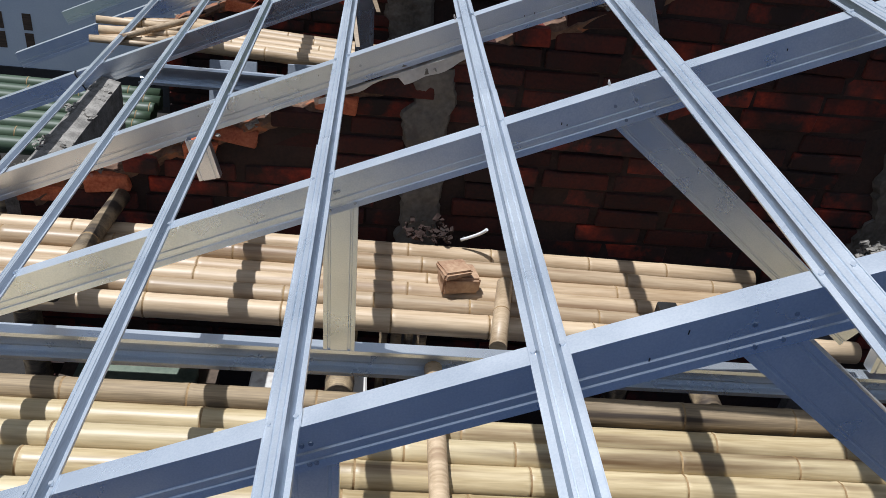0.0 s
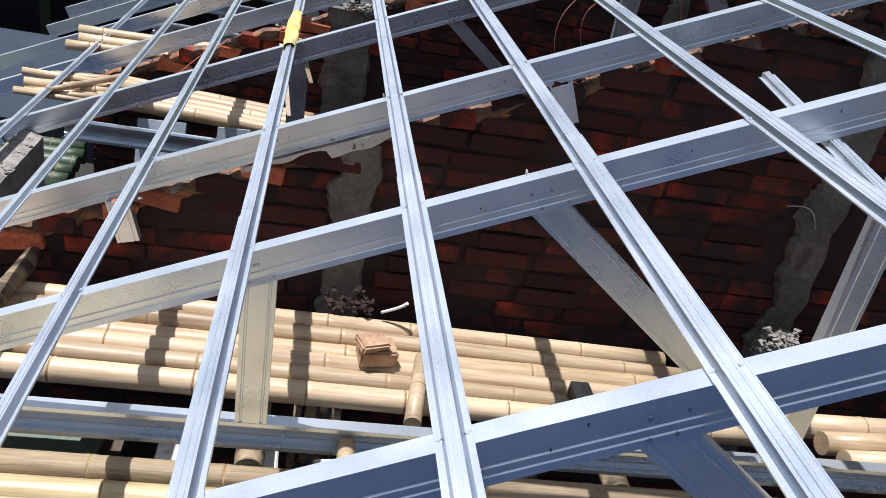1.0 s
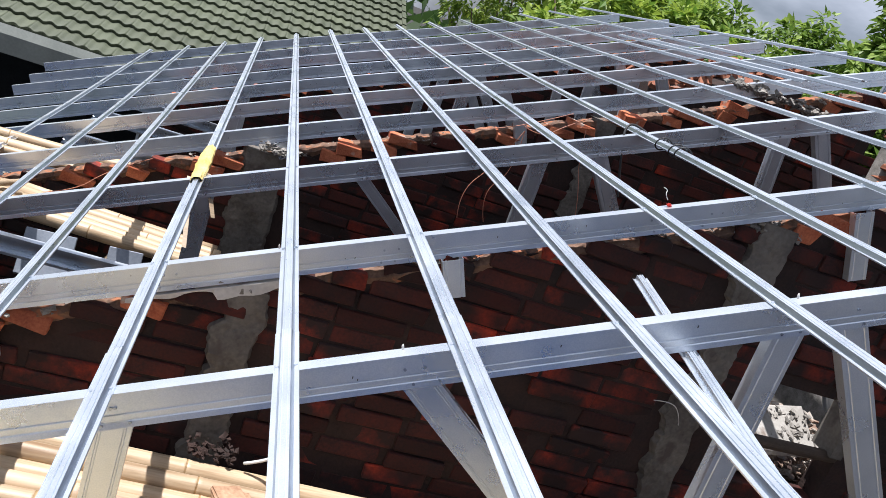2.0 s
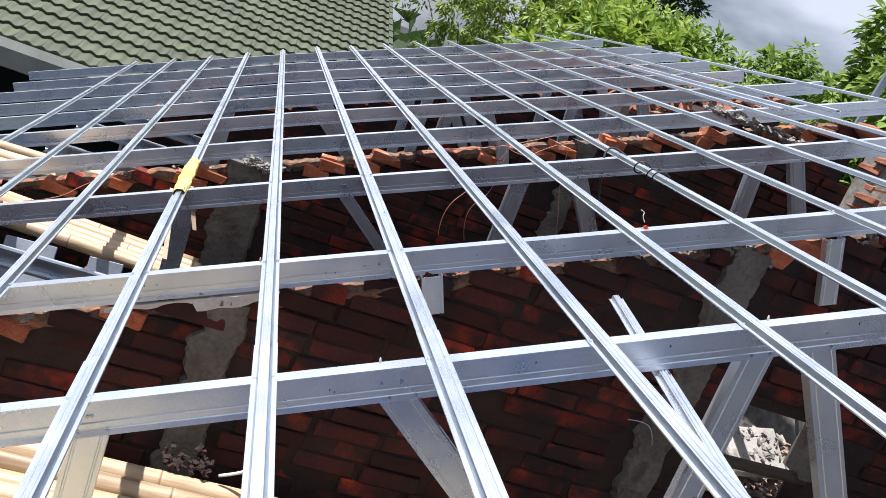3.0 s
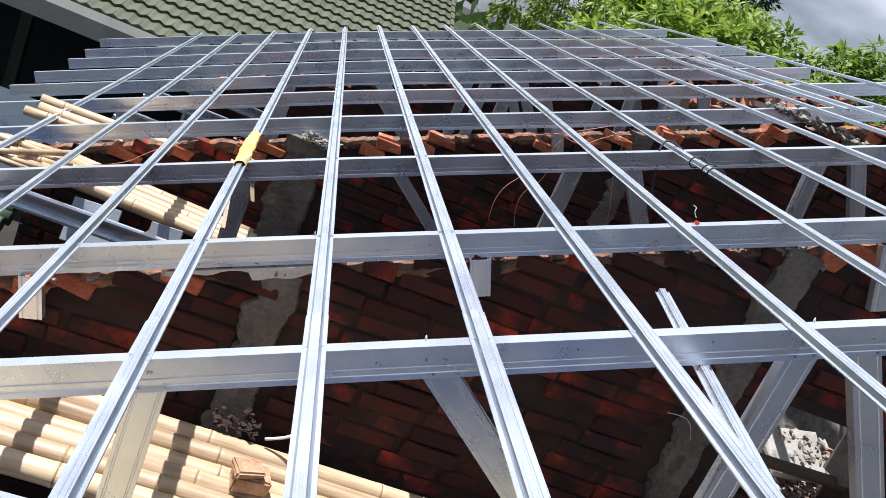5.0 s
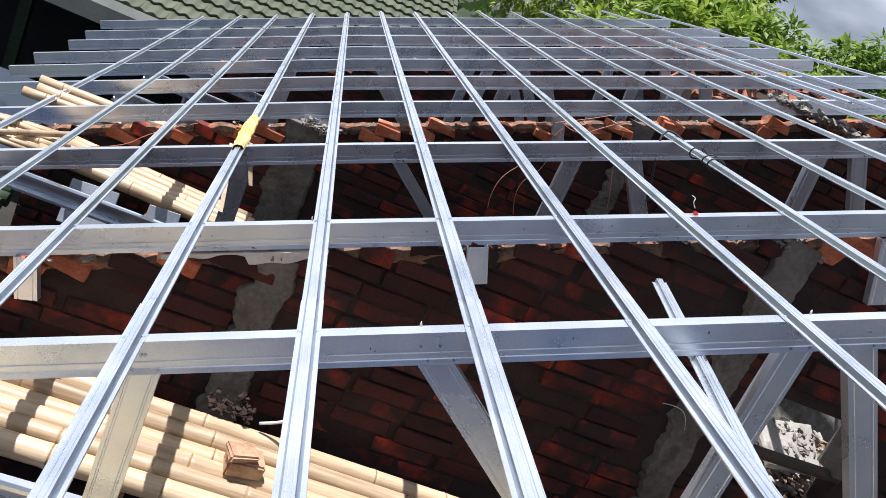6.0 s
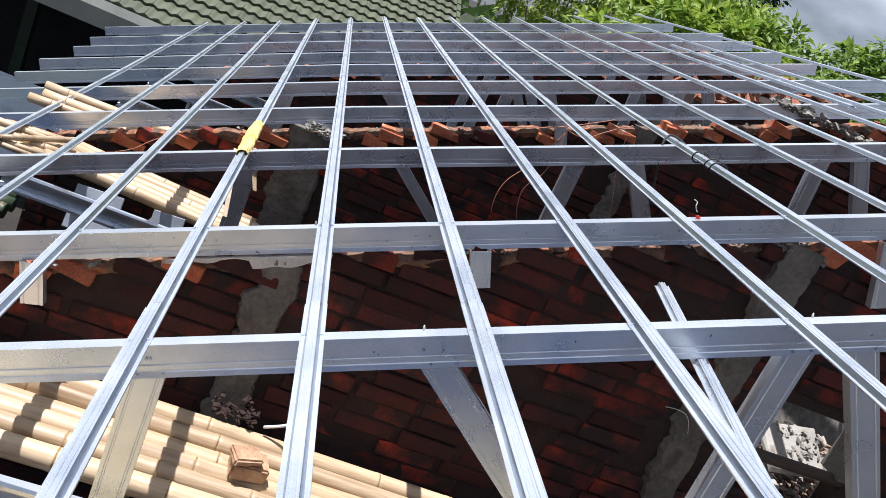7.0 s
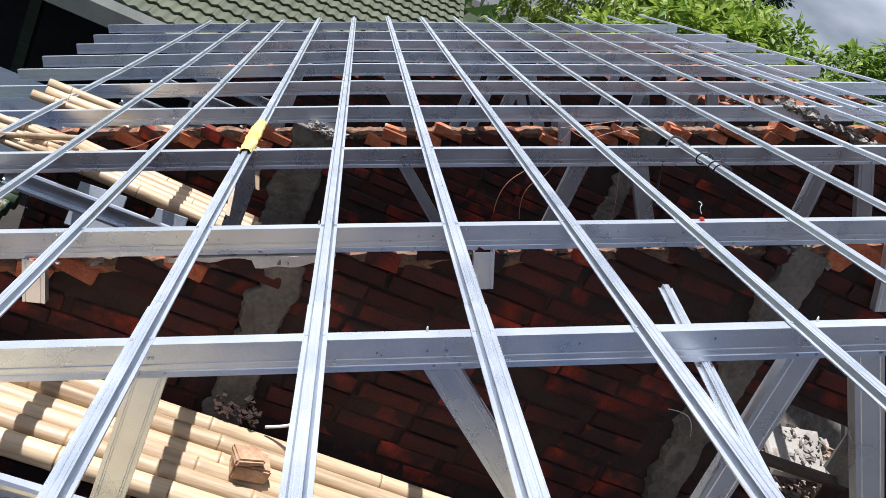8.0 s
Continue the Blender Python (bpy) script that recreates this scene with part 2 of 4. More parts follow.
def box(bm, lo, hi, jitter=0.0, rng=None):
    vs = []
    for z in (lo[2], hi[2]):
        for x, y in ((lo[0], lo[1]), (hi[0], lo[1]), (hi[0], hi[1]), (lo[0], hi[1])):
            q = Vector((x, y, z))
            if jitter:
                q += Vector((rng.uniform(-1, 1), rng.uniform(-1, 1), rng.uniform(-1, 1))) * jitter
            vs.append(bm.verts.new(q))
    for f in ((0, 3, 2, 1), (4, 5, 6, 7), (0, 1, 5, 4), (1, 2, 6, 5), (2, 3, 7, 6), (3, 0, 4, 7)):
        bm.faces.new([vs[i] for i in f])
    return bm


def tube(bm, pts, radii, sides=8, caps=True):
    """A round tube through the points."""
    rings = []
    for i, p in enumerate(pts):
        d = (pts[min(i + 1, len(pts) - 1)] - pts[max(i - 1, 0)]).normalized()
        s = d.cross(Vector((0, 0, 1)))
        if s.length < 0.05:
            s = d.cross(Vector((1, 0, 0)))
        s.normalize()
        t = s.cross(d).normalized()
        r = radii[i] if isinstance(radii, (list, tuple)) else radii
        rings.append([bm.verts.new(p + (s * math.cos(2 * math.pi * k / sides) + t * math.sin(2 * math.pi * k / sides)) * r) for k in range(sides)])
    for r0, r1 in zip(rings, rings[1:]):
        for k in range(sides):
            f = bm.faces.new((r0[k], r0[(k + 1) % sides], r1[(k + 1) % sides], r1[k]))
            f.smooth = True
    if caps:
        bm.faces.new(rings[0])
        bm.faces.new(rings[-1])
    return bm


# ---- ground ----
bm = bmesh.new()
GX = [-600, -60, -20, -8, -4, -2, 0, 2, 4, 8, 20, 60, 600]
grid = [[bm.verts.new((x, y, 0)) for x in GX] for y in GX]
for j in range(len(GX) - 1):
    for i in range(len(GX) - 1):
        bm.faces.new((grid[j][i], grid[j][i + 1], grid[j + 1][i + 1], grid[j + 1][i]))
tagged(part("ground", bm, EARTH), "bare brown earth under and round the house", "ground", kind="structure")

# ---- roof frame: rafters with their webs, and battens ----
STEP = 0.36
RAFTERS = [-0.69, 0.0, 0.715, 1.66, 2.54, 3.32, 4.03, 4.66, 5.38, 6.05, 6.95]
C_LINE = [(0.034, -0.010), (0.034, 0.0), (0.0, 0.0), (0.0, -0.041), (0.0028, -0.043), (0.0028, -0.046), (0.0, -0.048), (0.0, -0.057), (0.0022, -0.059), (0.0022, -0.062), (0.0, -0.064), (-0.0012, -0.076), (0.034, -0.076), (0.034, -0.066)]
HAT_LINE = [(-0.0240, 0.0030), (-0.0240, 0.0), (-0.0150, 0.0), (-0.0095, 0.0120), (-0.0068, 0.0120), (-0.0060, 0.0085), (-0.0042, 0.0085), (-0.0034, 0.0120), (0.0034, 0.0120), (0.0042, 0.0085), (0.0060, 0.0085), (0.0068, 0.0120), (0.0095, 0.0120), (0.0150, 0.0), (0.0240, 0.0), (0.0240, 0.0030)]
# outline faces of the sloped sides, drawn with the darker, shade-toned steel
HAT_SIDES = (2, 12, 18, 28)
WEB_LINE = [(0.034, -0.010), (0.034, 0.0), (0.0, 0.0), (0.0, -0.009), (0.003, -0.011), (0.003, -0.015), (0.0, -0.017), (0.0, -0.059), (0.003, -0.061), (0.003, -0.065), (0.0, -0.067), (0.0, -0.076), (0.034, -0.076), (0.034, -0.066)]
WEB_OUT = outline(WEB_LINE, 0.0012)
C_OUT, HAT_OUT = outline(C_LINE, 0.0012), outline(HAT_LINE, 0.0012)
ALONG_V, ALONG_N = Vector((CS, 0, SN)), Vector((-SN, 0, CS))
LEFT_END = {0: -1.9, 1: -1.9, 2: -1.85, 3: -1.9, 4: -1.85, 5: -1.9, 6: -1.79, 7: -1.86, 8: -1.85, 9: -1.92, 10: -2.05}
RIGHT_END = {0: 3.6, 1: 3.6, 2: 3.7, 3: 3.75, 4: 3.86, 5: 3.87, 6: 3.71, 7: 3.77, 8: 3.87, 9: 3.89, 10: 3.74}


def screw(bm, at, axis, r=0.004, h=0.004):
    side = axis.cross(Vector((0, 1, 0.3))).normalized()
    other = axis.cross(side)
    low = [bm.verts.new(at + (side * math.cos(k * math.pi / 3) + other * math.sin(k * math.pi / 3)) * r) for k in range(6)]
    top = [bm.verts.new(q.co + axis * h) for q in low]
    for k in range(6):
        bm.faces.new((low[k], low[(k + 1) % 6], top[(k + 1) % 6], top[k]))
    bm.faces.new(top)


def channel(bm, a, b, width_dir, front=Vector((0, -1, 0)), scale=1.0):
    """A C-section whose web, 75 mm wide along width_dir, faces front."""
    line = [(p[0] * scale, (p[1] + 0.038) * scale) for p in WEB_OUT]
    return prism(bm, line, a, b, -front, width_dir)


def web_member(parent, v0, n0, v1, n1, u, name="web_member", label="", size=0.93, front=-1):
    a, b = W(v0, u, n0), W(v1, u, n1)
    d = (b - a).normalized()
    wd = d.cross(Vector((0, 1, 0))).normalized()
    bm = channel(bmesh.new(), a, b, wd, Vector((0, front, 0)), size)
    return part(name, bm, STEEL, parent, label)


def chord_n(v, drop):
    """How far under the roof plane a level drop metres under BASE lies at v."""
    return (-drop - v * SN) / CS


for i, u in enumerate(RAFTERS):
    over_wall = i in (2, 4)
    truss = thing("roof_rafter" if over_wall else "roof_truss", W(0, u, 0),
                  "bright galvanised C-channel rafter lying over the brick gable wall" if over_wall else "bright galvanised light-steel roof truss with channel webs", "rafter" if over_wall else "truss", "roof trusses")
    holder = truss.matrix_basis.inverted()
    a, b = W(LEFT_END[i], u, 0), W(RIGHT_END[i], u, 0)
    mid = W(0.45, u, 0)
    bm = bmesh.new()
    if i == 0:
        b.y -= 0.035
    sweep(bm, C_OUT, [a, mid, b], Vector((0, 1, 0)), ALONG_N)
    pieces = [part("top_chord", bm, STEEL, truss)]
    if over_wall:
        for v, n in ((-0.475, -0.205), (0.82, -0.195), (2.135, -0.305)) if i == 2 else ((0.3, -0.16), (1.5, -0.2)):
            bot = v - 0.02 if v < 0 else v
            pieces.append(web_member(truss, v, -0.075, bot, n, u - 0.026, "hanger", "short cut channel hanging from the rafter", 0.82, -1))
    else:
        pieces.append(web_member(truss, 0.02, -0.05, -0.135, -0.43, u + 0.004))
        for v0, v1, n1 in ((0.615, 1.03, -0.80), (1.47, 1.10, -0.95), (1.61, 1.80, -0.90), (2.45, 2.05, -1.35), (2.62, 2.85, -1.5)):
            back = 0.1 if i > 2 and 1.4 < v0 < 1.5 else 0
            pieces.append(web_member(truss, v0 - back, -0.05, v1 - back, n1, u + 0.004, size=0.62 if i == 3 and v0 < 1 else 0.93))
        ca, cb = W(-0.96, u + 0.003, chord_n(-0.96, 0.478)), W(3.3, u + 0.003, chord_n(3.3, 0.478))
        ca.z = cb.z = BASE - 0.478
        pieces.append(part("bottom_chord", channel(bmesh.new(), ca + Vector((0, 0.034, 0)), cb + Vector((0, 0.034, 0)), Vector((0, 0, 1)), Vector((0, 1, 0))), STEEL, truss))
    bm = bmesh.new()
    for v in (0.0, 0.03, 0.61, 0.65, 1.44, 1.49, 1.62, 2.44, 2.62):
        for n in (-0.030, -0.066):
            screw(bm, W(v + random.uniform(-0.02, 0.02), u - 0.001, n), Vector((0, -1, 0)), 0.0035, 0.003)
    pieces.append(part("screws", bm, STEEL_SHADED, truss, "small hex-head screws"))
    pieces[-1]["kind"] = "stuff"
    bm = bmesh.new()
    for v in (-0.42, -0.05, 0.48, 0.52, 0.92, 1.28, 1.66, 2.02):
        q = W(v + random.uniform(-0.05, 0.05), u - 0.0016, random.uniform(-0.045, -0.012))
        h = random.uniform(0.003, 0.007)
        box(bm, q - Vector((0.0008, 0.0006, h / 2)), q + Vector((0.0008, 0.0006, h / 2)))
    pieces.append(part("pencil_marks", bm, BLACK, truss, "short dark marker strokes"))
    pieces[-1]["kind"] = "stuff"
    for p in pieces:
        p.data.transform(holder)

BATTENS = [(k, k * STEP, -1.75, far) for k, far in zip(range(-3, 9), (7.15, 7.2, 7.25, 7.38, 7.42, 7.55, 7.5, 7.55, 7.58, 7.6, 7.68, 7.8))]
BATTENS += [(9, 3.26, 2.31, 7.9), (10, 3.70, 2.33, 8.1), (11, 3.03, 2.45, 5.1), (12, 3.10, 1.2, 4.6)]
for k, v, near, far in BATTENS:
    batten = thing("roof_batten", W(v, 0.0, 0.0), "thin bright galvanised hat-section batten screwed across the rafters", "batten", "roof battens")
    holder = batten.matrix_basis.inverted()
    lap = {0: 0.02, 1: 0.01, 2: -0.01, 5: 1.3, 3: 3.4, 4: 2.6}.get(k)
    spans = [(near, far, 0.004 if k == -3 else 0.0)] if lap is None else [(near, lap + 0.16, 0.0022), (lap - 0.10, far, 0.0)]
    for s0, s1, lift in spans:
        bm = bmesh.new()
        knots = [s0] + [t for t in (0.0, 2.0, 4.0, 6.0) if s0 < t < s1] + [s1]
        sweep(bm, [(p[0] * (1.05 if lift else 1.0), p[1]) for p in HAT_OUT], [W(v, t, 0.0012 + lift) for t in knots], ALONG_V, ALONG_N)
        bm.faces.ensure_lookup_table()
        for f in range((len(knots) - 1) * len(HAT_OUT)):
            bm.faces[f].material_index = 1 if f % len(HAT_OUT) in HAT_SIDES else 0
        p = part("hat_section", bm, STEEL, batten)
        p.data.materials.append(STEEL_SHADED)
        p.data.transform(holder)
    bm = bmesh.new()
    for j, u in enumerate(RAFTERS):
        if near < u < far and j < 6:
            for dv in (-0.019, 0.019):
                screw(bm, W(v + dv, u + 0.017, 0.003), ALONG_N)
    if len(bm.verts):
        p = part("screws", bm, STEEL, batten, "small hex-head screws")
        p["kind"] = "stuff"
        p.data.transform(holder)
    else:
        bm.free()

# ---- a batten offcut slid in under the rafters ----
a, b = W(1.315, 0.50, -0.120), W(1.132, -0.50, -0.058)
d = (b - a).normalized()
sd = d.cross(ALONG_N).normalized()
tagged(part("batten_offcut", prism(bmesh.new(), [(p[0] * 0.8, p[1]) for p in HAT_OUT], a, b, sd, ALONG_N), STEEL), "loose bright batten offcut slid under the rafter", "batten")


# ---- brick walls ----
def wall_top(x, low):
    return BASE + x * SN / CS - low


def brick_mesh(name, length, height, depth, seed, material=None, chipped=0.003):
    rng = random.Random(seed)
    bm = bmesh.new()
    box(bm, (-length / 2, 0, -height / 2), (length / 2, depth, height / 2), chipped, rng)
    bmesh.ops.bevel(bm, geom=list(bm.edges), offset=0.004, segments=1, affect="EDGES")
    return mesh_of(name, bm, material or BRICK)


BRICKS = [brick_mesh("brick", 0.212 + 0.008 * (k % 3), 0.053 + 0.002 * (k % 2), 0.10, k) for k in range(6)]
BROKEN_BRICKS = [brick_mesh("brick", 0.10 + 0.02 * (k % 4), 0.046 + 0.004 * (k % 3), 0.11, 80 + k, BRICK_LIT, 0.011) for k in range(7)]
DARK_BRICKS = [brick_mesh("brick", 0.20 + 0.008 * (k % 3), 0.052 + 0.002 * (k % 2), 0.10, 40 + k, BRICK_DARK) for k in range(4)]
HALVES = [brick_mesh("brick", 0.10, 0.053, 0.10, 20 + k) for k in range(3)]


def gable_wall(name, y, x0, x1, low, zmin, columns, label, holes=(), seed=1, limit=300, ragged=1.0, jut=1.0, lit_share=0.8):
    rng = random.Random(seed)
    bm = bmesh.new()
    cuts = [h for h in holes]
    pitch, course = 0.225, 0.062

    def solid(xa, xb, za, zb_fn):
        n = max(1, int((xb - xa) / 0.12))
        front, rear = [], []
        for i in range(n + 1):
            x = xa + (xb - xa) * i / n
            zt = zb_fn(x)
            front.append((bm.verts.new((x, y + 0.005, za)), bm.verts.new((x, y + 0.005, zt))))
            rear.append((bm.verts.new((x, y + 0.10, za)), bm.verts.new((x, y + 0.10, zt))))
        for i in range(n):
            bm.faces.new((front[i][0], front[i + 1][0], front[i + 1][1], front[i][1]))
            bm.faces.new((rear[i][0], rear[i][1], rear[i + 1][1], rear[i + 1][0]))
            bm.faces.new((front[i][1], front[i + 1][1], rear[i + 1][1], rear[i][1]))
            bm.faces.new((front[i][0], rear[i][0], rear[i + 1][0], front[i + 1][0]))
        for i in (0, n):
            bm.faces.new((front[i][0], front[i][1], rear[i][1], rear[i][0]))

    def top(x):
        return wall_top(x, low) - 0.01 - 0.03 * ragged + 0.012 * noise.noise(Vector((x * 6, y, 0)))

    if cuts:
        hx0, hx1, hz0, hz1 = cuts[0]
        solid(x0, hx0, 0.0, top)
        solid(hx0, hx1, 0.0, lambda x: hz0)
        solid(hx0, hx1, hz1, top)
        solid(hx1, x1, 0.0, top)
    else:
        solid(x0, x1, 0.0, top)
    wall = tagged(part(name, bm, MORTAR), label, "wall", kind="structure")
    rest = bmesh.new()
    made = []
    row = 0
    z = 0.05
    while z < wall_top(x1, low):
        x = x0
        left = (z + 0.024 + low - BASE) * CS / SN
        if left > x0:
            x = left + rng.uniform(-0.03, 0.02) - 0.02
        first = True
        grow = rng.uniform(-0.006, 0.006)
        while x < x1 - 0.1:
            short = first and row % 2
            w = 0.1125 if short else pitch
            cx = x + w / 2
            edge = first and left > x0
            hit = any(c0 - 0.02 < cx < c1 + 0.02 for c0, c1 in columns)
            hit = hit or any(h[0] - 0.10 < cx < h[1] + 0.10 and h[2] - 0.02 < z < h[3] + 0.02 for h in cuts)
            if not hit and z > zmin - 0.7:
                made.append((edge, z + grow * 0.5, cx, rng.uniform(-0.014, 0.006), rng.uniform(-1.8, 1.8), short))
            x += w + rng.uniform(-0.006, 0.012)
            first = False
        z += course
        row += 1
    made.sort(key=lambda m: (not m[0], -m[1]))
    count = 0
    for edge, z, cx, push, lean, short in made:
        # edge bricks take either the sunlit or the shade-dark brick colour
        me = rng.choice(BROKEN_BRICKS if edge and rng.random() < lit_share else HALVES if short else DARK_BRICKS if edge or rng.random() < 0.55 else BRICKS)
        tilt = lean * (4.0 * ragged if edge else 1.0)
        if count < limit and z > zmin:
            ob = new("brick", me)
            ob.parent = wall
            ob.location = (cx, y + push - (rng.uniform(0.010, 0.046) * jut if edge else 0), z + (0.006 if edge else 0))
            ob.rotation_euler = (radians(rng.uniform(-2, 2)), radians(tilt), radians(rng.uniform(-2, 2) * (3 if edge else 1)))
            count += 1
        else:
            half = 0.05 if short else 0.104
            box(rest, (cx - half, y + push, z - 0.024), (cx + half, y + 0.05, z + 0.024), 0.003, rng)
    if len(rest.verts):
        ob = part("brickwork", rest, BRICK, wall)
        ob["kind"] = "stuff"
    else:
        rest.free()
    return wall


def rough_column(y, xa, xb, z0, z1, seed, parent):
    """A cement column, its face uneven and trowelled, one edge smeared raggedly over the bricks."""
    bm = bmesh.new()
    low = max(z0, z1 - 1.4)
    n, m = 90, 14
    rows = []
    for j in range(-1, n + 1):
        z = z0 if j < 0 else low + (z1 - low) * j / n
        la = xa + 0.034 * noise.noise(Vector((seed, 0, z * 6))) + 0.030 * noise.noise(Vector((seed, 3, z * 19))) + 0.016 * noise.noise(Vector((seed, 5, z * 52)))
        lb = xb + 0.018 * noise.noise(Vector((seed, 9, z * 9))) + 0.008 * noise.noise(Vector((seed, 7, z * 40)))
        line = []
        for i in range(m + 1):
            x = la + (lb - la) * i / m
            edge = 0.0 if 0 < i < m else 0.03
            relief = 0.010 * noise.noise(Vector((x * 11, seed, z * 9))) + 0.005 * noise.noise(Vector((x * 38, seed, z * 33)))
            line.append(bm.verts.new((x, y - 0.022 + edge + relief, z)))
        rows.append(line)
    for r0, r1 in zip(rows, rows[1:]):
        for i in range(m):
            bm.faces.new((r0[i], r0[i + 1], r1[i + 1], r1[i]))
    for line in (rows[0], rows[-1]):
        deep = [bm.verts.new(q.co + Vector((0, 0.09, 0))) for q in line]
        for i in range(m):
            bm.faces.new((line[i], line[i + 1], deep[i + 1], deep[i]))
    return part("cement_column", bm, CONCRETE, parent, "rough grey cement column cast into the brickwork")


def lumps(bm, rng, at, spread, count, size):
    """Flat angular crumbs of dried mortar strewn about a place."""
    for k in range(count):
        c = Vector(at) + Vector((rng.uniform(-1, 1) * spread[0], rng.uniform(-1, 1) * spread[1], rng.uniform(-0.2, 1) * spread[2] * rng.random()))
        s = size * rng.uniform(0.3, 1.5)
        s0 = len(bm.verts)
        box(bm, (-1.3 * s, -0.8 * s, -0.35 * s), (1.2 * s, 0.9 * s, 0.35 * s), 0.42 * s, rng)
        bm.verts.ensure_lookup_table()
        turn = Euler((rng.uniform(-0.6, 0.6), rng.uniform(-0.6, 0.6), rng.random() * 6)).to_matrix()
        for q in bm.verts[s0:]:
            q.co = turn @ q.co + c


rng = random.Random(5)
A_Y, B_Y = 0.738, 2.562
wall_a = gable_wall("wall_middle", A_Y, -0.95, 3.30, 0.092, 3.02, [(0.235, 0.355), (1.69, 1.80)], "unplastered red brick gable wall with a stepped broken top", [(1.98, 2.42, 3.36, 3.76)], 2, 300, 0.6, 0.42, 0.3)
rough_column(A_Y, 0.195, 0.325, 0.0, wall_top(0.22, 0.10), 4, wall_a)
rough_column(A_Y, 1.69, 1.83, 0.0, wall_top(1.72, 0.10), 8, wall_a)
wall_b = gable_wall("wall_far", B_Y, -0.95, 3.40, 0.13, 3.10, [(0.205, 0.40), (1.80, 1.92)], "unplastered red brick gable wall with an uneven stepped top", (), 3)
rough_column(B_Y, 0.14, 0.375, 0.0, wall_top(0.22, 0.13), 14, wall_b)
rough_column(B_Y, 1.80, 1.92, 0.0, wall_top(1.82, 0.13), 18, wall_b)
for y, low, seed, x0 in ((4.9, 0.16, 11, -0.6), (7.1, 0.2, 12, -0.6)):
    gable_wall("wall_back", y, x0, 3.4, low, 3.2, [], "red brick gable wall under the far rafters", (), seed, 120)
# mortar squeezed out along the wall tops
for wall, y, low, x1 in ((wall_a, A_Y, 0.075, 3.2), (wall_b, B_Y, 0.13, 3.3)):
    bm = bmesh.new()
    for k in range(64):
        x = rng.uniform(-0.9, x1)
        lumps(bm, rng, (x, y + rng.uniform(-0.01, 0.08), wall_top(x, low) - 0.028), (0.05, 0.02, 0.014), rng.randint(5, 14), 0.006)
    ob = part("mortar_lumps", bm, CRUMB, wall, "pale dried mortar crumbs")
    ob["kind"] = "stuff"


BED = surface("brown_mortar_bed", (0.07, 0.036, 0.024), (0.24, 0.145, 0.095), 0.95, 0, 14, 90, 0.9, 0.008, spots=(0.34, 0.13, 0.06), spot_scale=16, spot_edge=(0.54, 0.60))
for wall, y, low, xa, xb, seed in ((wall_a, A_Y, 0.092, -0.9, 3.2, 21), (wall_b, B_Y, 0.125, -0.9, 3.3, 22)):
    bm = bmesh.new()
    prev = None
    for k in range(241):
        x = xa + (xb - xa) * k / 240
        t = wall_top(x, low) - 0.016 + 0.022 * noise.noise(Vector((x * 9, seed, 0))) + 0.012 * noise.noise(Vector((x * 31, seed, 5)))
        f = y - 0.004 + 0.016 * noise.noise(Vector((x * 13, seed, 9)))
        ring = [bm.verts.new(q) for q in ((x, f + 0.01, t - 0.05), (x, f - 0.004, t - 0.020), (x, f + 0.014, t), (x, y + 0.07, t + 0.004), (x, y + 0.095, t - 0.03), (x, y + 0.095, t - 0.05))]
        if prev:
            for i in range(6):
                bm.faces.new((prev[i], prev[(i + 1) % 6], ring[(i + 1) % 6], ring[i]))
        else:
            bm.faces.new(ring)
        prev = ring
    bm.faces.new(prev)
    part("mortar_bed", bm, BED, wall, "uneven brown mortar along the wall's top")


# ---- bamboo ----
def bamboo(x0, x1, y0, y1, z0, z1, r, seed, material=None, label="", group="bamboo platform poles"):
    rng = random.Random(seed)
    a, b = Vector((x0, y0, z0)), Vector((x1, y1, z1))
    length = (b - a).length
    pts, radii = [], []
    s, gap = 0.0, rng.uniform(0.1, 0.3)
    bend = Vector((0, rng.uniform(-1, 1), rng.uniform(-1, 1))) * 0.004 * length
    stops = [0.0]
    nodes = []
    while gap < length:
        nodes.append(gap)
        gap += rng.uniform(0.24, 0.38)
    for g in nodes:
        for off, swell in ((-0.018, 1.0), (-0.006, 1.03), (-0.001, 1.045), (0.001, 0.985), (0.004, 1.04), (0.016, 1.0)):
            if 0 < g + off < length:
                stops.append((g + off, swell))
    stops = [(0.0, 1.0)] + [q for q in stops[1:]] + [(length, 1.0)]
    taper = rng.uniform(-0.12, 0.12)
    for q, swell in stops:
        k = q / length
        pts.append(a.lerp(b, k) + bend * math.sin(k * math.pi))
        radii.append(r * swell * (1 + taper * (k - 0.5)))
    bm = tube(bmesh.new(), pts, radii, 14)
    bm.faces.ensure_lookup_table()
    dark = {i for i, q in enumerate(stops) if any(abs(q[0] - g) < 0.0055 for g in nodes)}
    for f in range((len(stops) - 1) * 14):
        if f // 14 in dark and f // 14 + 1 in dark:
            bm.faces[f].material_index = 1
    bmesh.ops.translate(bm, vec=-a, verts=bm.verts)
    ob = part("bamboo_pole", bm, material or BAMBOO)
    ob.data.materials.append(BAMBOO_NODE)
    ob.location = a
    return tagged(ob, label or "dry straw-coloured bamboo pole of the scaffold platform", "bamboo pole", group)


rng = random.Random(9)
# platform against the middle wall
y = 0.605
for k in range(6):
    r = 0.0315 + rng.uniform(-0.003, 0.003)
    x0 = -1.5 + rng.uniform(-0.2, 0.2)
    x1 = (1.32, 1.40, 1.35, 1.45, 1.05, 1.5)[k]
    bamboo(x0, x1, y + rng.uniform(-0.006, 0.006), y + rng.uniform(-0.006, 0.006) - 0.02, 3.095 - r, 3.075 - r, r, 100 + k)
    y -= 0.067
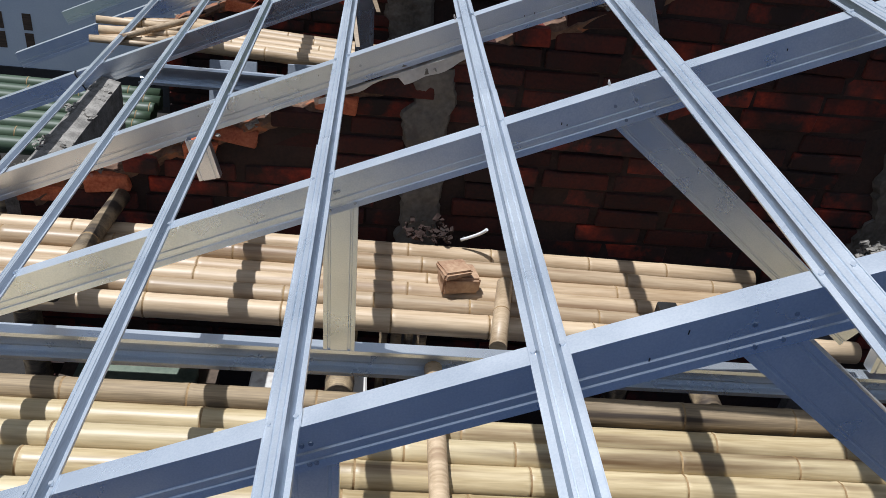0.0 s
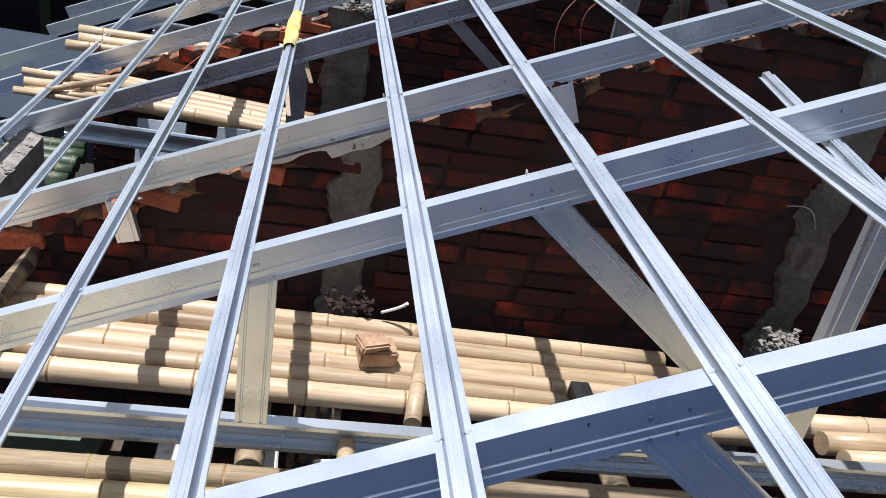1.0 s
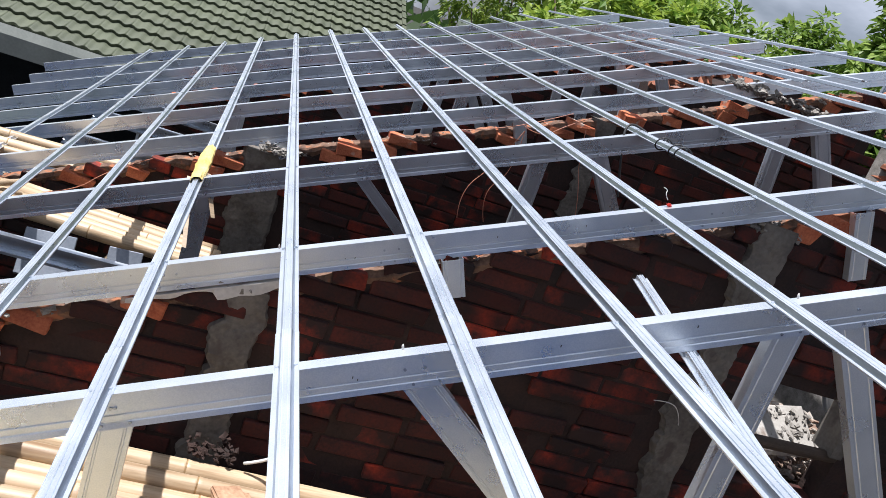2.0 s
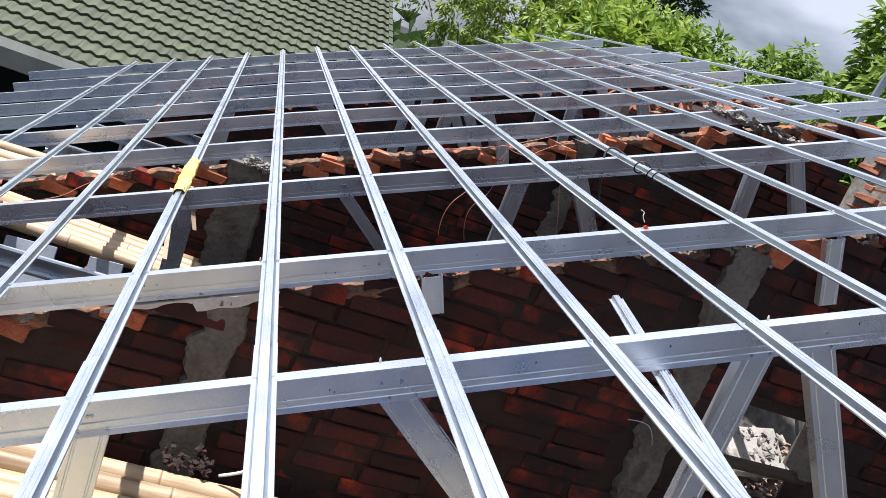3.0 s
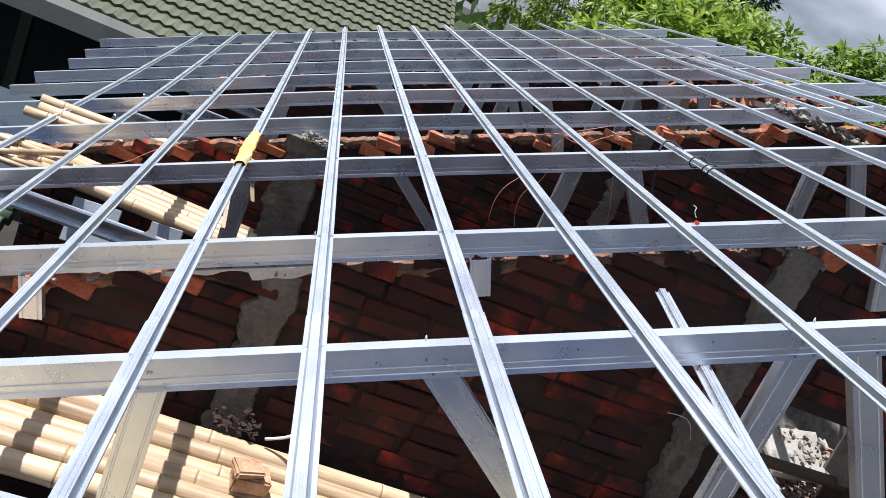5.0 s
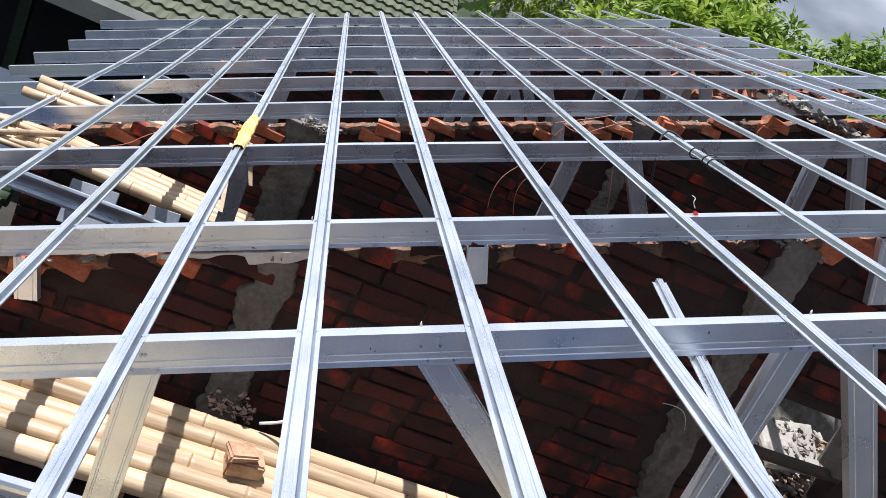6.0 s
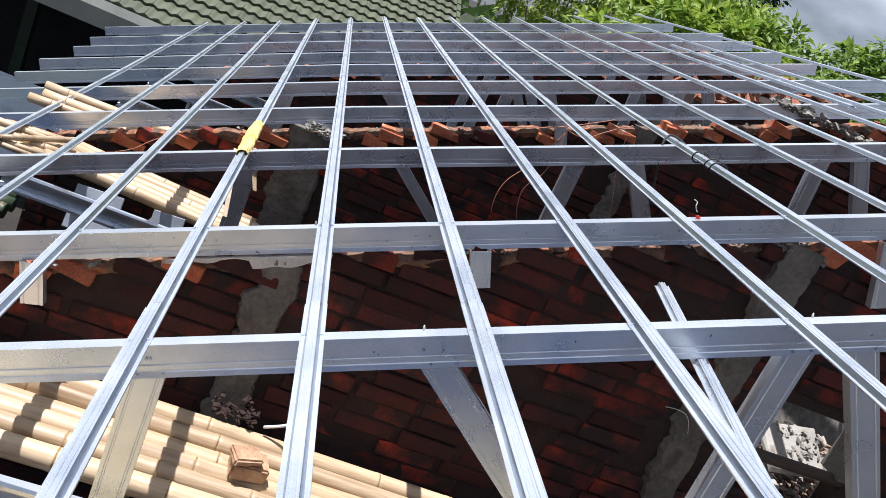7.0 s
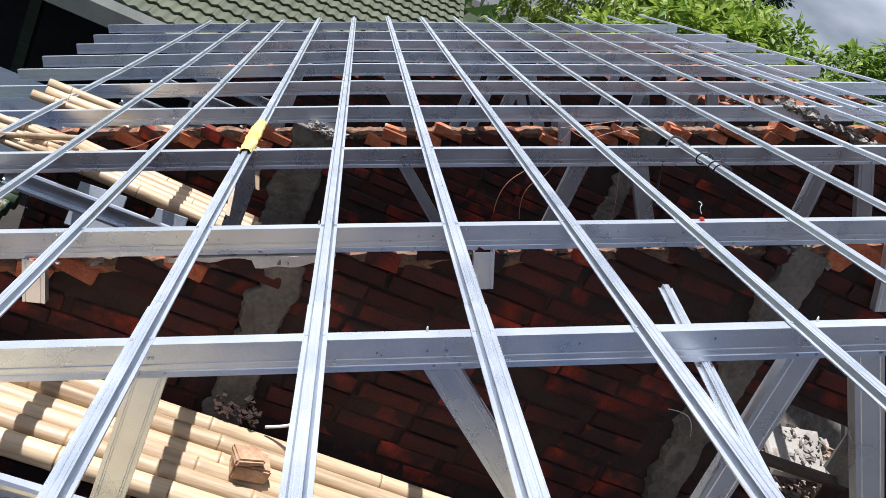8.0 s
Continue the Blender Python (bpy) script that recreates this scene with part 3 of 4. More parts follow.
# platform on the near side; last three poles unseen, added to warm the steel
y = -0.055
for k in range(12):
    r = 0.034 + rng.uniform(-0.003, 0.003)
    bamboo(-1.6 + rng.uniform(-0.2, 0.2), (0.30, 1.9, 2.0, 1.9, 1.8, 1.9, 2.0, 1.9, 1.8, 1.9, 1.7, 1.8)[k], y, y - 0.01 + rng.uniform(-0.006, 0.006), 3.09 - r, 3.08 - r, r, 130 + k,
           BAMBOO_OLD if k == 0 else BAMBOO_YELLOW, "old greyed bamboo pole at the platform's edge" if k == 0 else "")
    y -= 0.074
bamboo(0.62, 2.1, -0.050, -0.06, 3.055, 3.05, 0.034, 150, BAMBOO_OLD, "old greyed bamboo pole at the platform's edge")
# platform between the two gable walls
y = 2.36
for k in range(5):
    bamboo(-0.76 + rng.uniform(-0.1, 0.06), 0.15 + 0.02 * k, y + 0.05, y - 0.02, 3.10, 3.075, 0.027 + rng.uniform(-0.002, 0.003), 160 + k)
    y -= 0.070
# two small stacks that jut out past the low eaves
for k in range(9):
    bamboo(-1.10 + rng.uniform(-0.06, 0.06), -0.76 + rng.uniform(-0.04, 0.06), 2.30 - 0.043 * k, 2.38 - 0.043 * k, 3.12 + 0.012 * (k % 3), 3.11 + 0.012 * (k % 2), 0.015 + rng.uniform(-0.003, 0.004), 180 + k, None, "sawn end of a short bamboo pole by the eaves", "bamboo stack")
bamboo(-0.98, -0.74, 1.98, 2.30, 3.155, 3.16, 0.014, 190, None, "thin bamboo stick tied across the short stack", "bamboo stack")
for k in range(5):
    bamboo(-1.12 + 0.04 * (k % 3), -0.30 + 0.06 * k, 2.74 + 0.075 * k, 2.80 + 0.075 * k, 3.13 + 0.02 * (k % 2), 3.14, 0.024 + 0.004 * (k % 2), 200 + k, None, "", "bamboo stack")
# bearers under the poles, and cross pieces tied over them
for k, (xa, ya, xb, yb, z, r, mat) in enumerate(((-0.665, 0.20, -0.63, 0.70, 3.125, 0.026, BAMBOO_OLD), (0.44, 0.085, 0.49, 0.37, 3.125, 0.022, BAMBOO), (-0.3, 1.5, -0.25, 2.5, 3.0, 0.03, BAMBOO_OLD), (0.27, -0.62, 0.275, 0.0, 3.125, 0.021, BAMBOO), (-0.9, -0.98, -0.88, 0.7, 2.99, 0.035, BAMBOO_OLD), (1.0, -0.98, 1.02, 0.68, 2.99, 0.035, BAMBOO_OLD), (0.05, -0.98, 0.06, 0.68, 2.99, 0.035, BAMBOO_OLD))):
    bamboo(xa, xb, ya, yb, z, z, r, 220 + k, mat, "short bamboo cross piece lying over the platform" if z > 3.05 else "bamboo bearer under the platform poles", "bamboo cross pieces")
# ---- small things on the platforms ----
rng = random.Random(31)


def loose_brick(at, turn, size=(0.10, 0.075, 0.05), label="loose broken brick piece lying on the bamboo platform", material=None, name="loose_brick"):
    bm = bmesh.new()
    box(bm, (-size[0] / 2, -size[1] / 2, 0), (size[0] / 2, size[1] / 2, size[2]), 0.006, rng)
    bmesh.ops.bevel(bm, geom=list(bm.edges), offset=0.006, segments=2, affect="EDGES")
    ob = part(name, bm, material or RAW_BRICK)
    ob.location, ob.rotation_euler = at, (0, 0, radians(turn))
    return tagged(ob, label, "brick")


BROKEN = surface("broken_brick", (0.13, 0.070, 0.045), (0.34, 0.25, 0.19), 0.95, 0, 20, 90, 0.7, 0.006, spots=(0.42, 0.38, 0.33), spot_scale=9, spot_edge=(0.5, 0.6))
RAW_BRICK = surface("dusty_brick", (0.26, 0.13, 0.070), (0.52, 0.35, 0.22), 0.9, 0, 14, 90, 0.7, 0.006)
loose_brick((0.362, 0.40, 3.088), 12)
loose_brick((0.345, 0.385, 3.138), 20, (0.085, 0.075, 0.028))

# small black clamp box with a pale label
box_thing = thing("clamp_box", (0.945, 0.285, 3.082), "small black plastic box lying on the bamboo platform", "box")
bm = bmesh.new()
box(bm, (-0.028, -0.035, 0), (0.028, 0.045, 0.045))
bmesh.ops.bevel(bm, geom=list(bm.edges), offset=0.004, segments=1, affect="EDGES")
part("case", bm, BLACK, box_thing)
bm = bmesh.new()
box(bm, (-0.025, -0.052, 0), (0.025, -0.037, 0.018))
part("latch", bm, PLASTER, box_thing, "pale worn latch")

# rubble at the feet of the cement columns
for x, y, z, spread, count, size, mat, label in ((0.29, 0.640, 3.10, (0.07, 0.04, 0.05), 80, 0.006, MORTAR, "dark cement rubble heaped at the column's foot"),
                                                   (1.72, 0.605, 3.10, (0.06, 0.05, 0.11), 420, 0.008, CRUMB, "pale cement rubble heaped at the column's foot"),
                                                   (1.755, 0.745, 4.235, (0.09, 0.02, 0.05), 150, 0.006, CRUMB, "pale mortar crumbs on the column's head"),
                                                   (0.30, 2.50, 3.60, (0.10, 0.05, 0.04), 110, 0.007, CRUMB, "grey cement crumbs on the wall's top"),
                                                   (2.75, 2.50, 4.70, (0.35, 0.05, 0.05), 200, 0.011, CRUMB, "pale cement crumbs on the wall's top")):
    bm = bmesh.new()
    lumps(bm, rng, (0, 0, 0), spread, count, size)
    ob = part("rubble", bm, mat)
    ob.location = (x, y, z)
    tagged(ob, label, "rubble", kind="stuff")
bm = bmesh.new()
prev = None
for k in range(25):
    x = -0.06 + 0.44 * k / 24
    t = wall_top(x, 0.094)
    h = 0.014 + 0.03 * noise.noise(Vector((x * 13, 4, 0))) + (0.022 if x > 0.16 else 0.0)
    f = A_Y - 0.028 + 0.008 * noise.noise(Vector((x * 17, 9, 0)))
    ring = [bm.verts.new(q) for q in ((x, f, t), (x, f + 0.004, t - max(h, 0.006)), (x, A_Y + 0.01, t - max(h, 0.006)), (x, A_Y + 0.01, t))]
    if prev:
        for i in range(4):
            bm.faces.new((prev[i], prev[(i + 1) % 4], ring[(i + 1) % 4], ring[i]))
    else:
        bm.faces.new(ring)
    prev = ring
bm.faces.new(prev)
part("mortar_smear", bm, PLASTER, wall_a, "pale mortar smeared along the wall's top")
bm = bmesh.new()
tube(bm, [Vector((0.385 + 0.07 * math.sin(k * 0.22), 0.60 - 0.005 * k, 3.115 + 0.010 * k)) for k in range(7)], 0.005, 8)
tagged(part("plastic_strip", bm, WHITE), "short curled white plastic strip by the column", "strip")

# wall opening: sill beam, and sunlit rubble on the ledge behind it
bm = bmesh.new()
tube(bm, [Vector((1.97 + 0.09 * k, A_Y + 0.02, 3.526 + 0.003 * k)) for k in range(6)], 0.022, 10)
tagged(part("prop_pole", bm, DARK_WOOD), "dark wooden prop across the opening in the brick wall", "pole")
bm = bmesh.new()
box(bm, (2.375, A_Y - 0.012, 3.55), (2.425, A_Y + 0.10, 3.76))
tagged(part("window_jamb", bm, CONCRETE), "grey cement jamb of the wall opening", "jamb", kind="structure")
bm = bmesh.new()
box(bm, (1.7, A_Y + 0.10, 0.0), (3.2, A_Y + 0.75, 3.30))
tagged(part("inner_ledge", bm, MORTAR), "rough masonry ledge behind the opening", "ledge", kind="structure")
bm = bmesh.new()
for k in range(1100):
    c = Vector((rng.uniform(-0.5, 0.5), rng.uniform(-0.30, 0.28), rng.uniform(0, 0.13)))
    s0 = len(bm.verts)
    q = rng.uniform(0.15, 0.5) ** 1.2
    box(bm, (-0.05 * q, -0.03 * q, -0.012 * q), (0.05 * q, 0.03 * q, 0.012 * q), 0.008 * q, rng)
    bm.verts.ensure_lookup_table()
    bmesh.ops.transform(bm, matrix=Matrix.Translation(c) @ Euler((rng.uniform(-0.6, 0.6), rng.uniform(-0.6, 0.6), rng.uniform(0, 3))).to_matrix().to_4x4(), verts=bm.verts[s0:])
ob = part("rubble", bm, BROKEN)
ob.location = (2.35, A_Y + 0.42, 3.31)
tagged(ob, "sunlit broken brick rubble on the ledge", "rubble", kind="stuff")
SLAB = surface("broken_cement_slab", (0.30, 0.28, 0.25), (0.46, 0.44, 0.40), 0.92, 0, 7, 80, 0.6, 0.006, spots=(0.22, 0.18, 0.15), spot_scale=11)
for k, (x, y, z, w, tilt) in enumerate(((2.34, 0.96, 3.50, 0.27, 32), (2.16, 0.90, 3.40, 0.18, 12), (2.70, 1.00, 3.43, 0.22, 16))):
    bm = bmesh.new()
    box(bm, (-w / 2, -0.10, 0), (w / 2, 0.10, 0.03), 0.012, rng)
    bmesh.ops.bevel(bm, geom=list(bm.edges), offset=0.004, segments=1, affect="EDGES")
    ob = part("plaster_slab", bm, SLAB)
    ob.location, ob.rotation_euler = (x, y, z), (radians(tilt), radians(-4), radians(8))
    tagged(ob, "broken pale cement slab lying on brick rubble", "slab")
bm = bmesh.new()
lumps(bm, rng, (0, 0, 0), (0.12, 0.07, 0.02), 55, 0.007)
ob = part("rubble", bm, CRUMB)
ob.location, ob.rotation_euler = (2.38, 0.95, 3.535), (radians(32), 0, 0)
tagged(ob, "pale mortar chips strewn over the broken slab", "rubble", kind="stuff")


# concrete blocks standing under the platform
def block(at, size, turn=0.0):
    bm = bmesh.new()
    box(bm, (-size[0] / 2, -size[1] / 2, 0), (size[0] / 2, size[1] / 2, size[2]), 0.004, rng)
    bmesh.ops.bevel(bm, geom=list(bm.edges), offset=0.005, segments=1, affect="EDGES")
    ob = part("concrete_block", bm, PLASTER)
    ob.location, ob.rotation_euler = at, (0, 0, radians(turn))
    return tagged(ob, "pale grey concrete block stacked under the platform", "concrete block", "stacked blocks")


for k, (x, y, z, w, h) in enumerate(((-0.12, 0.16, 2.70, 0.13, 0.10), (-0.12, 0.16, 2.80, 0.125, 0.10), (0.085, 0.17, 2.70, 0.09, 0.12), (0.085, 0.17, 2.82, 0.085, 0.09), (0.30, 0.16, 2.72, 0.15, 0.16))):
    block((x, y, z), (w, 0.12, h), rng.uniform(-6, 6))
bm = bmesh.new()
box(bm, (-0.30, 0.06, 2.66), (0.52, 0.26, 2.70))
tagged(part("scaffold_board", bm, DARK_WOOD), "dark plank under the stacked blocks", "plank")
for k in range(4):
    bamboo(0.16 + 0.035 * k, 0.165 + 0.035 * k, 0.30, 0.30, 2.0, 3.02, 0.012 + 0.003 * (k % 2), 260 + k, BAMBOO_OLD, "thin dark upright cane under the platform", "uprights")
for k, x in enumerate((-0.95, 1.02)):
    bamboo(x, x, 0.66, 0.66, 0.0, 3.0, 0.04, 270 + k, BAMBOO_OLD, "bamboo upright carrying the platform", "uprights")
    bamboo(x, x, -0.94, -0.94, 0.0, 3.0, 0.04, 280 + k, BAMBOO_OLD, "bamboo upright carrying the platform", "uprights")
bm = bmesh.new()
box(bm, (-0.80, 0.34, 2.50), (-0.42, 0.62, 2.53))
tagged(part("floor_mat", bm, TARP), "crumpled grey-green sheet below the platform", "sheet")
bm = bmesh.new()
box(bm, (-0.86, 0.30, 2.46), (-0.36, 0.66, 2.50))
tagged(part("scaffold_board", bm, DARK_WOOD), "dark plank under the sheet", "plank")
# lower right poles
for k in range(3):
    bamboo(1.66 + 0.03 * k, 2.5, 0.20 - 0.075 * k + 0.10, 0.22 - 0.075 * k + 0.10, 3.06, 3.07, 0.036, 290 + k)

# ---- left side: eave wall, panels by the far platform ----
bm = bmesh.new()
n = 12
prev = None
for k in range(n + 1):
    y = 0.80 + 0.85 * k / n
    j = 0.012 * noise.noise(Vector((y * 8, 1, 0)))
    ring = [bm.verts.new(q) for q in ((-1.02 + j, y, 0), (-0.90 + j, y, 0), (-0.895 + j, y, 3.09 + j), (-0.965 + 2 * j, y, 3.105 - j), (-1.02 + j, y, 3.06))]
    if prev:
        for i in range(5):
            bm.faces.new((prev[i], prev[(i + 1) % 5], ring[(i + 1) % 5], ring[i]))
    else:
        bm.faces.new(ring)
    prev = ring
bm.faces.new(prev)
eaves = tagged(part("wall_eaves", bm, CRUMB), "low eave wall with rough pale mortar along its top", "wall", kind="structure")
bm = bmesh.new()
for k in range(26):
    lumps(bm, rng, (-0.955 + rng.uniform(-0.04, 0.05), rng.uniform(0.82, 1.62), 3.095), (0.03, 0.02, 0.004), 9, 0.006)
ob = part("mortar_lumps", bm, CRUMB, eaves, "pale mortar crumbs")
ob["kind"] = "stuff"
for k, (x, y, w, tilt) in enumerate(((-0.50, 1.86, 0.20, 34), (-0.20, 1.88, 0.14, 28))):
    bm = bmesh.new()
    box(bm, (-w / 2, -0.012, 0), (w / 2, 0.012, 0.20))
    bmesh.ops.bevel(bm, geom=list(bm.edges), offset=0.003, segments=1, affect="EDGES")
    ob = part("metal_panel", bm, STEEL_DULL)
    ob.location, ob.rotation_euler = (x, y, 2.93), (radians(-tilt), 0, radians(6))
    tagged(ob, "small grey metal panel leaning by the bamboo", "panel")
# green canes, the row lengthened with added ones to cover sunlit ground
for k in range(8):
    bamboo(-2.35 + rng.uniform(-0.15, 0.15), -1.06 + rng.uniform(-0.03, 0.05), 2.20 + 0.105 * k, 2.18 + 0.105 * k, 2.50, 2.50, 0.040 + rng.uniform(-0.004, 0.004), 300 + k, GREEN_CANE, "green bamboo pole low beside the eave wall", "green canes")
for k, x in enumerate((-2.1, -1.2)):
    bamboo(x, x, 2.05, 3.08, 2.425, 2.425, 0.034, 310 + k, BAMBOO_OLD, "bamboo bearer under the green canes", "bamboo cross pieces")
    for y in (2.12, 3.0):
        bamboo(x, x, y, y, 0.0, 2.395, 0.034, 314 + k, BAMBOO_OLD, "bamboo upright carrying the green canes", "uprights")

# ---- yellow wrap on a batten ----
wrap = thing("yellow_wrap", W(0.0, 1.85, 0.0), "crumpled yellow plastic wrapped round a roof batten", "wrap")
holder = wrap.matrix_basis.inverted()
bm = bmesh.new()
rings = []
for k in range(19):
    u = 1.60 + 0.031 * k
    ring = []
    squeeze = 0.80 + 0.35 * math.sin(math.pi * k / 18) ** 0.6
    for i in range(16):
        a = 2 * math.pi * i / 16
        rr = squeeze * (1 + 0.20 * noise.noise(Vector((math.cos(a) * 2, math.sin(a) * 2, u * 9))) + 0.16 * noise.noise(Vector((math.cos(a) * 5, math.sin(a) * 5, u * 26))))
        ring.append(bm.verts.new(W(0.026 * math.cos(a) * rr, u, 0.009 + 0.019 * math.sin(a) * rr)))
    rings.append(ring)
for r0, r1 in zip(rings, rings[1:]):
    for i in range(16):
        bm.faces.new((r0[i], r0[(i + 1) % 16], r1[(i + 1) % 16], r1[i]))
part("sleeve", bm, YELLOW, wrap).data.transform(holder)
bm = bmesh.new()
a, b = W(-0.035, 1.70, 0.0), W(-0.06, 1.45, -0.20)
for q0, q1 in ((a, b), (W(0.03, 1.72, 0), W(0.035, 1.62, -0.15))):
    sd = Vector((0.012, 0, 0))
    th = Vector((0, 0.003, 0.002))
    vs = [bm.verts.new(p) for p in (q0 - sd, q0 + sd, q1 + sd * 0.6, q1 - sd * 0.6)]
    ws = [bm.verts.new(p.co + th) for p in vs]
    bm.faces.new(vs)
    bm.faces.new(ws)
    for i in range(4):
        bm.faces.new((vs[i], vs[(i + 1) % 4], ws[(i + 1) % 4], ws[i]))
part("loose_strip", bm, BAMBOO, wrap, "thin straw-coloured hanging strip").data.transform(holder)


# ---- wires ----
def wire(name, pts, r, material, label, category="wire"):
    cu = bpy.data.curves.new(name, "CURVE")
    cu.dimensions, cu.bevel_depth, cu.bevel_resolution, cu.resolution_u = "3D", r, 2, 8
    sp = cu.splines.new("NURBS")
    sp.points.add(len(pts) - 1)
    for q, p in zip(sp.points, pts):
        q.co = (*p, 1)
    sp.use_endpoint_u, sp.order_u = True, 3
    cu.materials.append(material)
    ob = new(name, cu)
    return tagged(ob, label, category)


V = Vector
B5 = 1.79
wire("black_cable", [W(B5 - 0.10, 1.64, -0.25), W(B5 - 0.08, 1.66, -0.05), W(B5 - 0.05, 1.70, 0.03), W(B5, 1.72, 0.04), W(B5 + 0.04, 1.68, 0.0)], 0.005, BLACK, "black cable hooked over a roof batten", "cable")
for u in (1.42, 1.30, 1.25):
    pts = [W(B5 + 0.032 * math.cos(k * 0.75), u + 0.004 * k, 0.012 + 0.026 * math.sin(k * 0.75)) for k in range(10)]
    wire("cable_tie", pts, 0.003, BLACK, "black cable tie round a roof batten", "cable tie")
for k, pts in enumerate(((V((1.40, 2.38, 4.11)), V((1.33, 2.40, 3.9)), V((1.20, 2.40, 3.72)), V((1.24, 2.40, 3.58))),
                         (V((1.40, 2.38, 4.11)), V((1.42, 2.36, 3.9)), V((1.30, 2.38, 3.75)), V((1.38, 2.40, 3.60))),
                         (V((1.70, 2.38, 4.22)), V((1.72, 2.36, 4.05)), V((1.80, 2.38, 3.9)), V((1.84, 2.40, 3.78))),
                         (V((1.10, 2.44, 4.00)), V((1.22, 2.43, 4.05)), V((1.40, 2.42, 4.13)), V((1.62, 2.42, 4.27))),
                         (V((1.40, 2.42, 4.13)), V((1.50, 2.40, 4.10)), V((1.60, 2.41, 4.20)), V((1.72, 2.42, 4.28))),
                         (V((-0.80, 2.36, 3.07)), V((-0.55, 2.38, 3.14)), V((-0.42, 2.40, 3.30)), V((-0.25, 2.44, 3.40))))):
    wire("orange_wire", pts, 0.0019, RED_WIRE, "thin orange-red wire strung along the brick wall")
bm = bmesh.new()
box(bm, (-0.009, -0.007, 0), (0.009, 0.007, 0.010))
bmesh.ops.bevel(bm, geom=list(bm.edges), offset=0.004, segments=2, affect="EDGES")
ob = part("wire_clip", bm, RED_TAG)
ob.location = W(1.50, 0.735, 0.001)
tagged(ob, "small red plastic clip on the rafter's flange", "clip")
wire("binding_wire", [W(1.50, 0.74, 0.02), W(1.49, 0.74, 0.04), W(1.505, 0.75, 0.05), W(1.49, 0.75, 0.058)], 0.0014, PLASTER, "thin pale binding wire standing up from the rafter")
for k, (v, u) in enumerate(((-1.18, 1.655), (-1.17, 0.71))):
    pts = [W(v + 0.002 * j, u - 0.004, 0.004 - 0.02 * j) for j in range(5)]
    wire("binding_wire", [W(v, u + 0.02, 0.004)] + pts, 0.003, BLACK, "thin dark binding wire looped round the rafter's tail")

wire("binding_wire", [V((1.60, 0.70, 3.60)), V((1.65, 0.69, 3.615)), V((1.70, 0.69, 3.59)), V((1.72, 0.69, 3.54))], 0.0016, PLASTER, "thin pale binding wire sticking out of the brick wall")
for v, u in ((0.60, 0.03), (1.49, 0.03), (0.33, 0.745)):
    bm = bmesh.new()
    tube(bm, [W(v, u, 0.0), W(v, u, 0.008), W(v + 0.001, u, 0.013)], [0.003, 0.0026, 0.001], 8)
    tagged(part("screw_tip", bm, PLASTER), "pale screw tip standing up from the rafter's flange", "screw", "screw tips")

# ---- right side: the lit east wall, clay pieces and a pole ----
RUBBLE_TOP = surface("weathered_brick", (0.20, 0.060, 0.030), (0.40, 0.165, 0.090), 0.9, 0, 9, 110, 0.7, 0.006, per_piece=0.3, spots=(0.30, 0.24, 0.20), spot_scale=10)
bm = bmesh.new()
prev = None
for y, z in ((1.10, 4.74), (1.6, 4.82), (2.0, 4.87), (2.36, 4.85)):
    ring = [bm.verts.new(q) for q in ((3.31, y, 0), (3.44, y, 0), (3.44, y, z), (3.31, y, z))]
    if prev:
        for i in range(4):
            bm.faces.new((prev[i], prev[(i + 1) % 4], ring[(i + 1) % 4], ring[i]))
    else:
        bm.faces.new(ring)
    prev = ring
bm.faces.new(prev)
wall_e = tagged(part("wall_east", bm, CRUMB), "sunlit rough red brick wall under the roof's high side", "wall", kind="structure")
EAST = []
for k in range(4):
    bm = bmesh.new()
    box(bm, (-0.016, -0.085, -0.021), (0.05, 0.085, 0.021), 0.009, rng)
    bmesh.ops.bevel(bm, geom=list(bm.edges), offset=0.006, segments=1, affect="EDGES")
    EAST.append(mesh_of("brick", bm, RUBBLE_TOP))
for row in range(13):
    z = 4.84 - 0.052 * row
    for k in range(7):
        y = 1.17 + 0.184 * k + (0.09 if row % 2 else 0) + rng.uniform(-0.012, 0.012)
        if y < 2.34 and z < 4.72 + 0.10 * (y - 1.1):
            ob = new("brick", rng.choice(EAST))
            ob.parent = wall_e
            ob.location = (3.315 + rng.uniform(-0.02, 0.015), y, z + rng.uniform(-0.006, 0.006))
            ob.rotation_euler = (radians(rng.uniform(-4, 4)), 0, radians(rng.uniform(-6, 6)))
for k, (x, y, z, s) in enumerate(((3.38, 2.50, 4.93, 0.10), (3.30, 2.62, 4.90, 0.06), (3.18, 2.55, 4.86, 0.05))):
    bm = bmesh.new()
    prof = [(0.0, 0.0), (0.55, 0.0), (0.95, 0.25), (1.0, 0.5), (0.85, 0.72), (0.0, 0.85)]
    rings = [[bm.verts.new((math.cos(i * math.pi / 7) * max(r, 0.02) * s, math.sin(i * math.pi / 7) * max(r, 0.02) * s * 0.8, h * s)) for i in range(14)] for r, h in prof]
    for r0, r1 in zip(rings, rings[1:]):
        for i in range(14):
            bm.faces.new((r0[i], r0[(i + 1) % 14], r1[(i + 1) % 14], r1[i])).smooth = True
    bm.faces.new(rings[0])
    bm.faces.new(rings[-1])
    ob = part("clay_lump", bm, RUBBLE_TOP)
    ob.location = (x, y, z - 0.05)
    tagged(ob, "rounded orange clay lump on the wall's corner", "clay lump")
bm = channel(bmesh.new(), V((3.47, 2.75, 4.85)), V((3.585, 2.84, 5.38)), V((0.95, 0, -0.2)).normalized(), scale=0.55)
tagged(part("leaning_channel", bm, STEEL_DULL), "short dull steel channel leaning up past the roof's edge", "channel")
